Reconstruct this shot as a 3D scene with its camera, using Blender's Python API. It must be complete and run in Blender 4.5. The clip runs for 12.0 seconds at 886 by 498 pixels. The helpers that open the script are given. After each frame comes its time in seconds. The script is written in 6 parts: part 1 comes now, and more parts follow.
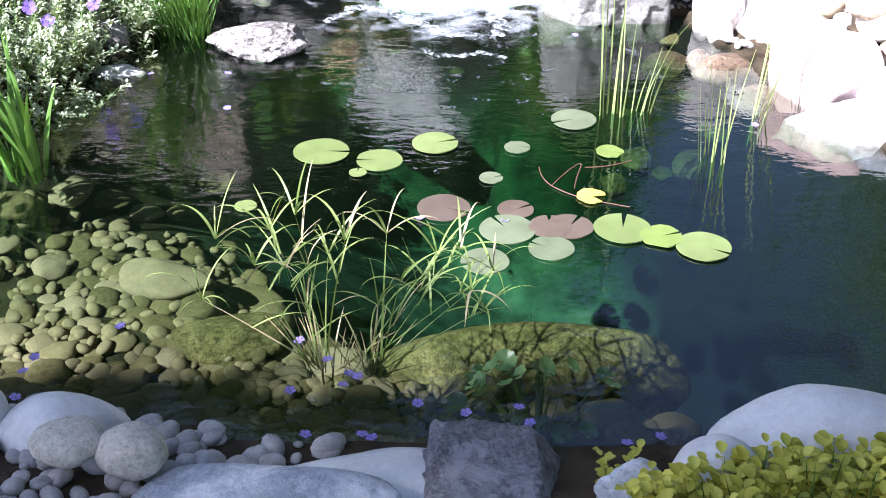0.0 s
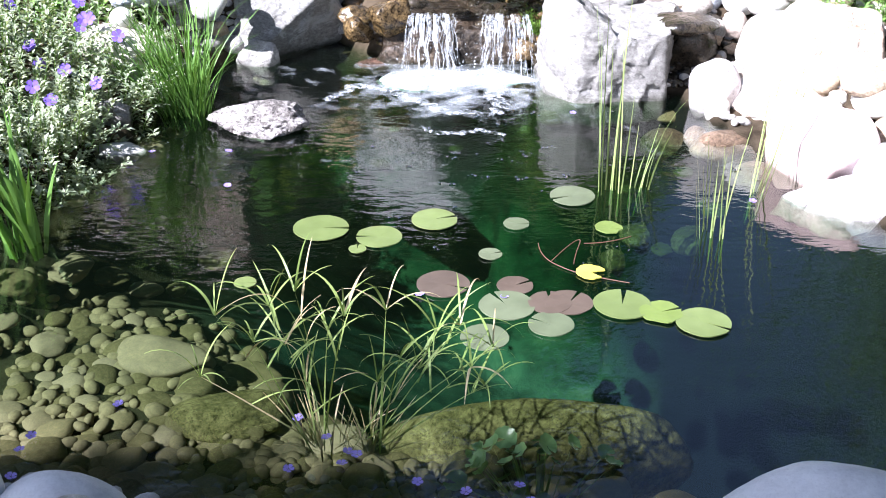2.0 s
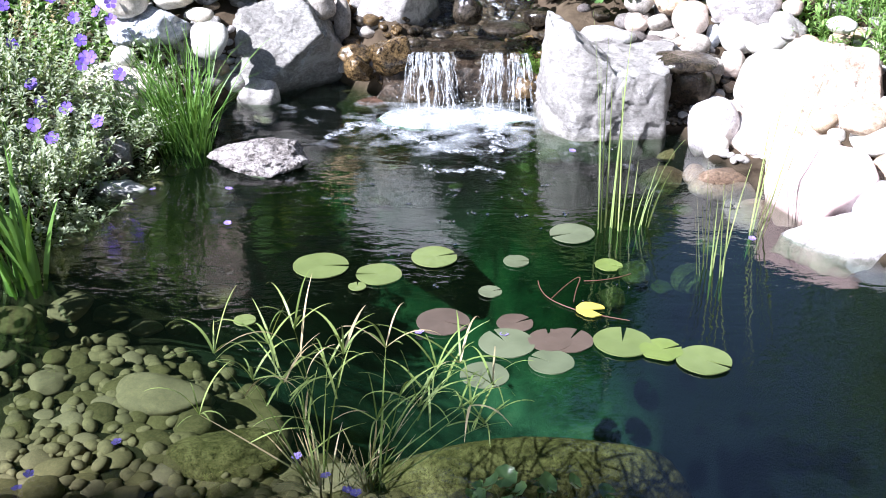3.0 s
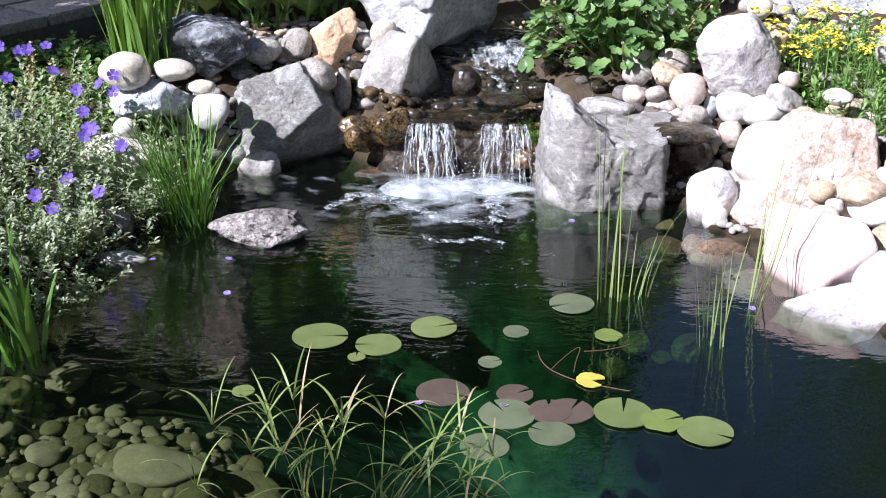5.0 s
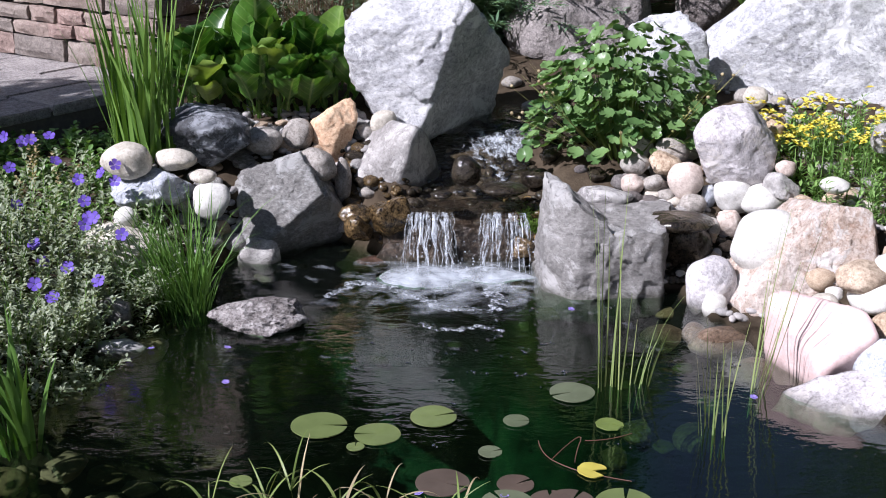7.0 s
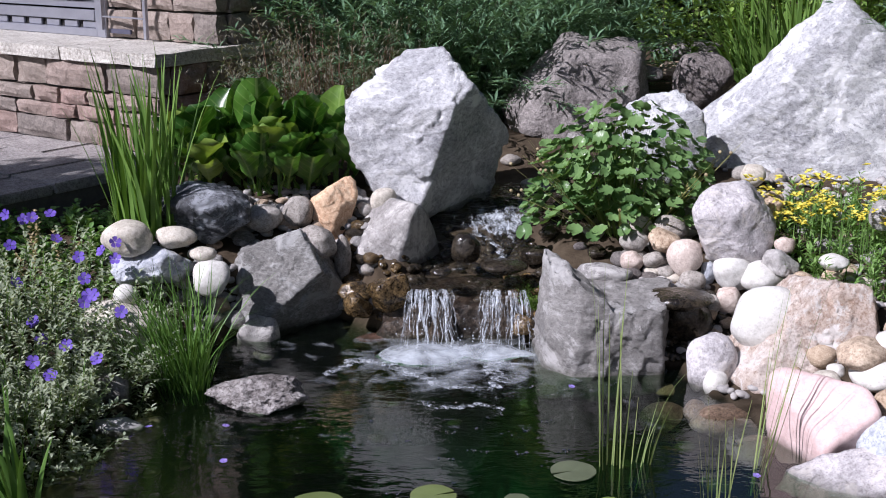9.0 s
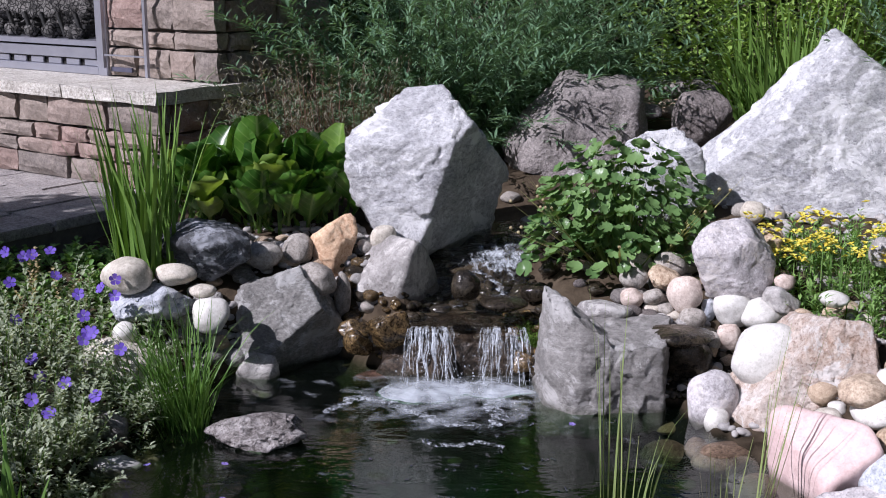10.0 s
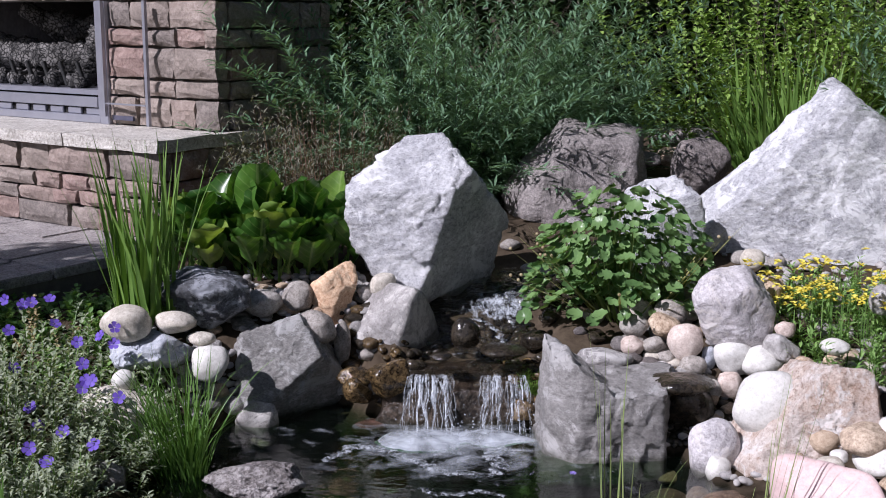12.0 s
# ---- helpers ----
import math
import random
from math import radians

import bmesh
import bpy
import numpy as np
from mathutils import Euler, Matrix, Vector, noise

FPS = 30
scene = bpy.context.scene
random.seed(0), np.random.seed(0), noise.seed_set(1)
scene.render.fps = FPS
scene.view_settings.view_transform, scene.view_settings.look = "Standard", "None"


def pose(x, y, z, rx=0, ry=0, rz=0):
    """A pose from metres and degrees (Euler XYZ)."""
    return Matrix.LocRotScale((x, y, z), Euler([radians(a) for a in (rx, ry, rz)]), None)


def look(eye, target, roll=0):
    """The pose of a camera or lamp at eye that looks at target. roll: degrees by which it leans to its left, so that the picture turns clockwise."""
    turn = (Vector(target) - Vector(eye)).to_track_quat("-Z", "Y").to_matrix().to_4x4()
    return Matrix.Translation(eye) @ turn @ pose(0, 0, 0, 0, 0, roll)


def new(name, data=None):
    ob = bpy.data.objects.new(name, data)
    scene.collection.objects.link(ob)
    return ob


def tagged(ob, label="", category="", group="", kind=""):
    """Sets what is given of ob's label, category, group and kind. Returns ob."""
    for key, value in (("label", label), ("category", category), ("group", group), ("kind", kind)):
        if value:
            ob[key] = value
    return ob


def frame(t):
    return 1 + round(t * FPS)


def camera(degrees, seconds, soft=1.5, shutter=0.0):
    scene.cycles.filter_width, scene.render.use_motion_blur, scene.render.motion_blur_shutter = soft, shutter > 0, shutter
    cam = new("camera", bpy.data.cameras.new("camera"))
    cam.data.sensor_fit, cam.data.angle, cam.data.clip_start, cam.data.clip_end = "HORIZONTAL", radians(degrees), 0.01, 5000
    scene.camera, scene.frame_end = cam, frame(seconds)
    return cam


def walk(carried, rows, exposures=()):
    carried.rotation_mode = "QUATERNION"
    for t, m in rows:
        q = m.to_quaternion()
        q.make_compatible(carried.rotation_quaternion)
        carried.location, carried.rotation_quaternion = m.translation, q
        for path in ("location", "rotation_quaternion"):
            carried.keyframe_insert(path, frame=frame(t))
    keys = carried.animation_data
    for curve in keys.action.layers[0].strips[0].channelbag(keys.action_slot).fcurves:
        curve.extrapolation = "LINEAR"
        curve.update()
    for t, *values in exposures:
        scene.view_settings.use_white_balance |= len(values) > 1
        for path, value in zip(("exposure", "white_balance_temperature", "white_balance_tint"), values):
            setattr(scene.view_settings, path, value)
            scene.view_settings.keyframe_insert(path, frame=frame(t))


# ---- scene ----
cam = camera(40.02, 12.0, soft=1.0)
EYE, PITCH, LEAN = 1.6, -21.86, -0.3
# seconds, pitch and lean relative to the middle of the shot: a fixed camera that tilts up
ROWS = [
    (0, -9.58, -0.14),
    (0.5, -8.74, -0.13),
    (1, -7.86, -0.11),
    (1.5, -6.97, -0.08),
    (2, -5.99, -0.03),
    (2.5, -5.12, -0.02),
    (3, -4.22, -0.03),
    (5, -0.92, -0.01),
    (5.5, 0, 0),
    (6, 1.19, 0.02),
    (6.5, 2.21, 0.01),
    (7, 3.24, 0.04),
    (9, 6.87, 0.11),
    (9.5, 7.78, 0.11),
    (10, 8.62, 0.13),
    (10.5, 9.3, 0.13),
    (11, 10.02, 0.15),
    (11.5, 10.52, 0.15),
    (12, 10.86, 0.15),
]
EXPOSURES = [(0.0, 2.26, 5850, 18), (2.5, 1.88, 5850, 17), (4.0, 1.38, 5900, 16), (5.5, 0.88, 5950, 18), (8.0, 0.38, 5950, 20), (12.0, 0.12, 5950, 22)]
walk(cam, [(t, pose(0, 0, EYE, PITCH + p) @ pose(0, 0, 0, 0, LEAN + r, 0) @ pose(0, 0, 0, 90)) for t, p, r in ROWS], EXPOSURES)

# ---- world and sun ----
TO_SUN = Vector((-0.62, -0.42, 0.66)).normalized()
world = bpy.data.worlds.new("world")
scene.world = world
world.use_nodes = True
wn = world.node_tree
sky = wn.nodes.new("ShaderNodeTexSky")
sky.sky_type, sky.sun_disc = "NISHITA", False
sky.sun_elevation = math.asin(TO_SUN.z)
sky.sun_rotation = math.atan2(TO_SUN.x, TO_SUN.y)
wn.links.new(sky.outputs[0], wn.nodes["Background"].inputs[0])
wn.nodes["Background"].inputs[1].default_value = 0.052
sun = new("sun", bpy.data.lights.new("sun", "SUN"))
sun.data.energy, sun.data.angle, sun.data.color = 5.0, radians(0.5), (1.0, 0.975, 0.94)
sun.matrix_world = look(tuple(TO_SUN * 30), (0, 0, 0))


# ---- materials ----
class Nodes:
    """A small writer for node materials."""

    def __init__(self, name):
        self.mat = bpy.data.materials.new(name)
        self.mat.use_nodes = True
        self.tree = self.mat.node_tree
        self.tree.nodes.clear()
        self.out = self.add("ShaderNodeOutputMaterial")

    def add(self, kind, **values):
        node = self.tree.nodes.new(kind)
        for key, value in values.items():
            node.inputs[key.replace("_", " ")].default_value = value
        return node

    def link(self, a, b):
        self.tree.links.new(a, b)

    def coords(self, per_object=True):
        tc = self.add("ShaderNodeTexCoord")
        if not per_object:
            return tc.outputs["Object"]
        info, shift = self.add("ShaderNodeObjectInfo"), self.add("ShaderNodeVectorMath")
        grow = self.add("ShaderNodeMath")
        grow.operation, shift.operation = "MULTIPLY", "ADD"
        grow.inputs[1].default_value = 37.0
        self.link(info.outputs["Random"], grow.inputs[0])
        self.link(tc.outputs["Object"], shift.inputs[0])
        self.link(grow.outputs[0], shift.inputs[1])
        return shift.outputs[0]

    def noise(self, vec, scale, detail=6.0, rough=0.6, distort=0.0):
        n = self.add("ShaderNodeTexNoise", Scale=scale, Detail=detail, Roughness=rough, Distortion=distort)
        self.link(vec, n.inputs["Vector"])
        return n.outputs["Fac"]

    def ramp(self, fac, *stops):
        r = self.add("ShaderNodeValToRGB")
        els = r.color_ramp.elements
        while len(els) < len(stops):
            els.new(0.5)
        for el, (at, col) in zip(els, stops):
            el.position = at
            el.color = (*col, 1) if isinstance(col, tuple) else (col, col, col, 1)
        self.link(fac, r.inputs[0])
        return r.outputs[0]

    def mix(self, fac, a, b, blend="MIX"):
        m = self.add("ShaderNodeMix")
        m.data_type, m.blend_type = "RGBA", blend
        for value, socket in ((fac, m.inputs[0]), (a, m.inputs[6]), (b, m.inputs[7])):
            if isinstance(value, (int, float)):
                socket.default_value = value if socket == m.inputs[0] else (value, value, value, 1)
            elif isinstance(value, tuple):
                socket.default_value = (*value, 1)
            else:
                self.link(value, socket)
        return m.outputs[2]

    def bump(self, height, strength, distance=0.01, normal=None):
        b = self.add("ShaderNodeBump", Strength=strength, Distance=distance)
        self.link(height, b.inputs["Height"])
        if normal is not None:
            self.link(normal, b.inputs["Normal"])
        return b.outputs[0]

    def principled(self, color, rough, normal=None, **values):
        p = self.add("ShaderNodeBsdfPrincipled", **values)
        for value, socket in ((color, "Base Color"), (rough, "Roughness")):
            if isinstance(value, (int, float)):
                p.inputs[socket].default_value = value
            elif isinstance(value, tuple):
                p.inputs[socket].default_value = (*value, 1)
            else:
                self.link(value, p.inputs[socket])
        if normal is not None:
            self.link(normal, p.inputs["Normal"])
        self.link(p.outputs[0], self.out.inputs["Surface"])
        return p


STONE_TINTS = ((0.25, 0.24, 0.24), (0.62, 0.55, 0.48), (0.85, 0.84, 0.8))


def rock_mat(name, dark, light, vein=None, speck=0.3, rough=0.85, grain=60.0, patch=7.0, relief=0.5, tint=0.12, chips=0.0, tints=STONE_TINTS, streak=None, waterline=True):
    n = Nodes(name)
    vec = n.coords()
    if streak:
        lay = n.add("ShaderNodeMapping")
        lay.inputs["Scale"].default_value = streak[:3]
        lay.inputs["Rotation"].default_value = (0.12, streak[3], 0)
        n.link(vec, lay.inputs["Vector"])
        vec = lay.outputs[0]
    big = n.noise(vec, patch, 8, 0.7, 0.4)
    col = n.ramp(big, (0.34, dark), (0.50, tuple(0.5 * (p + q) for p, q in zip(dark, light))), (0.62, light))
    fine = n.noise(vec, grain, 8, 0.75)
    col = n.mix(min(1.0, speck * 2.2), col, n.ramp(fine, (0.36, 0.0), (0.5, 0.5), (0.64, 1.0)), "SOFT_LIGHT")
    pits = n.noise(vec, grain * 3.0, 2, 0.5)
    col = n.mix(min(1.0, speck * 2.0), col, n.ramp(pits, (0.34, 0.05), (0.44, 0.5), (0.6, 0.6)), "SOFT_LIGHT")
    if vein:
        lines = n.noise(vec, patch * 1.1, 10, 0.78, 0.6)
        col = n.mix(n.ramp(lines, (0.52, 0.0), (0.56, 0.8), (0.66, 1.0)), col, vein)
    mid = n.noise(vec, grain * 0.3, 9, 0.74)
    nor = n.bump(mid, min(1.0, relief * 0.9), 0.03)
    if chips:
        warp = n.add("ShaderNodeTexNoise", Scale=patch * 1.5, Detail=3.0)
        n.link(vec, warp.inputs["Vector"])
        mixv = n.mix(0.12, vec, warp.outputs["Color"])
        for scale, deep in ((patch * 1.6, 0.035), (patch * 4.5, 0.014)):
            v = n.add("ShaderNodeTexVoronoi", Scale=scale)
            n.link(mixv, v.inputs["Vector"])
            nor = n.bump(v.outputs["Distance"], chips, deep, nor)
            sep = n.add("ShaderNodeSeparateColor")
            n.link(v.outputs["Color"], sep.inputs[0])
            col = n.mix(0.35 * chips, col, n.ramp(sep.outputs[0], (0.1, 0.15), (0.9, 0.85)), "SOFT_LIGHT")
    nor = n.bump(fine, min(1.0, relief * 1.3), 0.010, nor)
    if tint:
        info = n.add("ShaderNodeObjectInfo")
        col = n.mix(tint, col, n.ramp(info.outputs["Random"], (0.0, tints[0]), (0.5, tints[1]), (1.0, tints[2])))
    # below the water the colour darkens to olive, standing in for dark reflections
    if waterline:
        geo, sep, low = n.add("ShaderNodeNewGeometry"), n.add("ShaderNodeSeparateXYZ"), n.add("ShaderNodeMath")
        n.link(geo.outputs["Position"], sep.inputs[0])
        low.operation = "MULTIPLY_ADD"
        n.link(n.noise(geo.outputs["Position"], 22, 4, 0.6), low.inputs[0])
        low.inputs[1].default_value = -0.03
        n.link(sep.outputs[2], low.inputs[2])
        band = n.add("ShaderNodeMapRange")
        n.link(low.outputs[0], band.inputs[0])
        band.inputs[1].default_value, band.inputs[2].default_value = 0.02, -0.025
        col = n.mix(band.outputs[0], col, n.mix(0.8, col, (0.030, 0.030, 0.014)))
    p = n.principled(col, rough, nor)
    if not waterline:
        p.inputs["Specular IOR Level"].default_value = 0.08
    return n.mat


LIMESTONE = rock_mat("limestone", (0.20, 0.19, 0.188), (0.46, 0.44, 0.43), (0.64, 0.62, 0.60), speck=0.2, relief=0.6, grain=40, patch=6, chips=0.25)
BASALT = rock_mat("speckled_basalt", (0.085, 0.080, 0.078), (0.165, 0.16, 0.155), (0.30, 0.30, 0.30), speck=0.35, relief=0.4, grain=70, patch=5, chips=0.25, streak=(0.8, 0.8, 1.3, -0.5))
SLATE = rock_mat("dark_slate", (0.035, 0.04, 0.05), (0.12, 0.13, 0.15), (0.34, 0.36, 0.40), patch=5, chips=0.7)
SLATE2 = rock_mat("grey_slate", (0.16, 0.15, 0.17), (0.32, 0.31, 0.34), (0.46, 0.45, 0.48), patch=6, relief=0.8, chips=0.7)
CREAM = rock_mat("cream_stone", (0.42, 0.38, 0.32), (0.62, 0.57, 0.49), speck=0.25, relief=0.25, rough=0.7)
WHITE = rock_mat("white_stone", (0.55, 0.54, 0.51), (0.72, 0.70, 0.66), speck=0.2, relief=0.2, rough=0.7)
BLUESTONE = rock_mat("bluestone", (0.30, 0.33, 0.39), (0.48, 0.51, 0.58), (0.6, 0.62, 0.66), speck=0.2, chips=0.3)
BLUEWHITE = rock_mat("pale_bluestone", (0.40, 0.43, 0.48), (0.58, 0.60, 0.63), relief=0.25)
CRAG = rock_mat("craggy_granite", (0.14, 0.125, 0.125), (0.40, 0.37, 0.37), (0.52, 0.49, 0.49), speck=0.6, relief=1.0, grain=40, chips=1.0, waterline=False)
ORANGE = rock_mat("orange_sandstone", (0.58, 0.36, 0.21), (0.72, 0.49, 0.31), speck=0.3, relief=0.3, chips=0.3)
STRIPE = rock_mat("brown_stone", (0.20, 0.18, 0.16), (0.36, 0.33, 0.30), speck=0.3, relief=0.25, rough=0.75, chips=0.2)
PEACH = rock_mat("peach_stone", (0.46, 0.36, 0.31), (0.62, 0.52, 0.46), speck=0.25, relief=0.2, rough=0.7)
TAN = rock_mat("tan_stone", (0.36, 0.25, 0.16), (0.55, 0.43, 0.31), speck=0.35, relief=0.3, chips=0.2)
LILAC = rock_mat("lilac_stone", (0.36, 0.34, 0.36), (0.56, 0.53, 0.55), (0.60, 0.56, 0.54), speck=0.3, relief=0.35, chips=0.3)
PINK = rock_mat("pink_stone", (0.54, 0.39, 0.375), (0.66, 0.50, 0.48), speck=0.10, relief=0.1, rough=0.65, tint=0.0)
QUARTZ = rock_mat("pink_quartzite", (0.52, 0.38, 0.29), (0.66, 0.58, 0.53), (0.76, 0.72, 0.69), speck=0.3, relief=0.9, grain=45, patch=5, tint=0.0, chips=0.5)
GRANITE = rock_mat("white_granite", (0.40, 0.40, 0.425), (0.60, 0.60, 0.615), (0.80, 0.80, 0.81), speck=0.3, relief=0.7, grain=46, patch=4, tint=0.0, chips=0.35, streak=(0.9, 0.9, 1.2, 0.25))
BLOCK = rock_mat("grey_limestone", (0.17, 0.162, 0.155), (0.26, 0.248, 0.238), (0.38, 0.37, 0.362), speck=0.16, relief=0.4, patch=3.0, tint=0.0, chips=0.5, streak=(0.8, 0.8, 1.2, 0.35))
# granite toned dark brown, with the shrubs' shade put into its colour
SHADE = rock_mat("shade_brown_granite", (0.11, 0.092, 0.09), (0.22, 0.19, 0.185), speck=0.4, chips=0.4)
GREYSMOOTH = rock_mat("smooth_grey_stone", (0.56, 0.55, 0.56), (0.68, 0.67, 0.67), speck=0.10, relief=0.12, rough=0.75)
AMBER = rock_mat("wet_amber_stone", (0.022, 0.015, 0.008), (0.13, 0.085, 0.038), speck=0.5, patch=12, rough=0.18, relief=0.12, chips=0.15, tint=0.0)
REDWET = rock_mat("wet_red_stone", (0.07, 0.035, 0.03), (0.17, 0.09, 0.07), rough=0.08, tint=0.0)
DARKWET = rock_mat("wet_dark_stone", (0.010, 0.008, 0.006), (0.050, 0.040, 0.028), rough=0.12, relief=0.12, chips=0.15, tint=0.0)
BROWNWET = rock_mat("wet_brown_stone", (0.09, 0.06, 0.04), (0.20, 0.14, 0.10), rough=0.3, tint=0.0, waterline=False)
BEDROCK = rock_mat("algae_coated_stone", (0.052, 0.044, 0.020), (0.16, 0.13, 0.066), speck=0.25, relief=0.1, tint=0.55, patch=9, tints=((0.03, 0.03, 0.012), (0.10, 0.088, 0.042), (0.23, 0.19, 0.14)), waterline=False)
# algae-coated stone like BEDROCK, darkened in colour as if lying in shade
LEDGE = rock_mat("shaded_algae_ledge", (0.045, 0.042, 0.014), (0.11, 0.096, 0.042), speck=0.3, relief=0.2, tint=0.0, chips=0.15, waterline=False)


def leaf_mat(name, dark, light, rough=0.45, through_light=0.3, scale=14.0):
    """Leaf with a diffuse, slightly glossy face that also lets light through."""
    n = Nodes(name)
    geo = n.add("ShaderNodeNewGeometry")
    which = n.add("ShaderNodeObjectInfo")
    pick = n.add("ShaderNodeMath")
    pick.operation = "PINGPONG"
    pick.inputs[1].default_value = 1.0
    total = n.add("ShaderNodeMath")
    n.link(geo.outputs["Random Per Island"], total.inputs[0])
    n.link(which.outputs["Random"], total.inputs[1])
    n.link(total.outputs[0], pick.inputs[0])
    col = n.ramp(pick.outputs[0], (0.0, dark), (1.0, light))
    blot = n.noise(n.coords(), scale, 3, 0.5)
    col = n.mix(0.3, col, n.ramp(blot, (0.3, 0.25), (0.7, 0.8)), "SOFT_LIGHT")
    p = n.principled(col, rough)
    p.inputs["Specular IOR Level"].default_value = 0.35
    t = n.add("ShaderNodeBsdfTranslucent")
    n.link(n.mix(1.0, col, (1.0, 1.0, 0.45), "MULTIPLY"), t.inputs["Color"])
    m = n.add("ShaderNodeMixShader", Fac=through_light)
    n.link(p.outputs[0], m.inputs[1])
    n.link(t.outputs[0], m.inputs[2])
    n.link(m.outputs[0], n.out.inputs["Surface"])
    return n.mat


GRASS = leaf_mat("grass_blade", (0.035, 0.095, 0.014), (0.14, 0.27, 0.055))
SEDGE = leaf_mat("sedge_blade", (0.08, 0.16, 0.03), (0.27, 0.35, 0.11))
STRAW = leaf_mat("dry_stem", (0.35, 0.27, 0.15), (0.52, 0.44, 0.27))
SPENT = leaf_mat("spent_stalk", (0.20, 0.22, 0.07), (0.40, 0.38, 0.16))
REED = leaf_mat("reed_stem", (0.11, 0.20, 0.06), (0.30, 0.37, 0.14))
IRIS = leaf_mat("iris_leaf", (0.055, 0.14, 0.024), (0.20, 0.34, 0.075))
MARIGOLD = leaf_mat("round_leaf", (0.035, 0.10, 0.03), (0.20, 0.33, 0.12), rough=0.3)
SILVER = leaf_mat("grey_green_leaf", (0.15, 0.20, 0.11), (0.43, 0.48, 0.35), rough=0.7)
WILLOW = leaf_mat("willow_leaf", (0.03, 0.085, 0.04), (0.21, 0.35, 0.21), rough=0.42)
HEDGE = leaf_mat("hedge_leaf", (0.04, 0.10, 0.02), (0.12, 0.24, 0.05))
# leaf green darkened so that hedge gaps and mirrored trees look shaded
DARKENED_LEAF = leaf_mat("darkened_leaf", (0.018, 0.040, 0.014), (0.055, 0.10, 0.030))
FERNY = leaf_mat("feathery_leaf", (0.10, 0.22, 0.05), (0.26, 0.42, 0.13))
GOLDEN = leaf_mat("golden_leaf", (0.38, 0.36, 0.04), (0.62, 0.60, 0.12), rough=0.5)
VIOLET = leaf_mat("violet_petal", (0.10, 0.05, 0.42), (0.20, 0.12, 0.60), rough=0.6)
SAPLING = leaf_mat("fresh_green_leaf", (0.12, 0.25, 0.045), (0.30, 0.44, 0.11))
YELLOW = leaf_mat("yellow_petal", (0.72, 0.56, 0.05), (0.90, 0.82, 0.18), rough=0.6)
DRYLEAF = leaf_mat("dull_shrub_leaf", (0.10, 0.10, 0.075), (0.26, 0.25, 0.19), rough=0.8)
DRY = leaf_mat("dry_twig", (0.10, 0.05, 0.038), (0.26, 0.155, 0.115), rough=0.8)
PAD = leaf_mat("lily_pad", (0.105, 0.14, 0.045), (0.145, 0.185, 0.066), rough=0.35, through_light=0.1)
PAD_GREY = leaf_mat("grey_lily_pad", (0.085, 0.105, 0.06), (0.12, 0.14, 0.085), rough=0.35, through_light=0.05)
PAD_RED = leaf_mat("bronze_lily_pad", (0.07, 0.055, 0.045), (0.095, 0.07, 0.055), rough=0.35, through_light=0.05)
PAD_LIME = leaf_mat("lime_lily_pad", (0.125, 0.175, 0.044), (0.175, 0.23, 0.062), rough=0.4, through_light=0.15)
PAD_GOLD = leaf_mat("yellowing_lily_pad", (0.40, 0.34, 0.05), (0.52, 0.45, 0.09), rough=0.5, through_light=0.1)
MOSS = leaf_mat("moss", (0.05, 0.10, 0.01), (0.12, 0.22, 0.03), rough=0.9)


def bark_mat(name, dark, light):
    n = Nodes(name)
    vec = n.coords()
    f = n.noise(vec, 18, 8, 0.7, 1.0)
    n.principled(n.ramp(f, (0.3, dark), (0.7, light)), 0.9, n.bump(f, 0.8, 0.02))
    return n.mat


BARK = bark_mat("bark", (0.05, 0.04, 0.03), (0.18, 0.14, 0.11))


def char_mat():
    """Charred wood: grey ash on blocks parted by black cracks."""
    n = Nodes("charred_log")
    vec = n.coords()
    v = n.add("ShaderNodeTexVoronoi", Scale=38.0)
    v.feature = "DISTANCE_TO_EDGE"
    n.link(vec, v.inputs["Vector"])
    crack = n.ramp(v.outputs["Distance"], (0.02, 0.0), (0.14, 1.0))
    col = n.mix(crack, (0.004, 0.004, 0.004), n.ramp(n.noise(vec, 9, 6, 0.6), (0.35, (0.020, 0.019, 0.018)), (0.65, (0.20, 0.19, 0.18))))
    n.principled(col, 0.9, n.bump(crack, 0.8, 0.012))
    return n.mat


CHAR = char_mat()


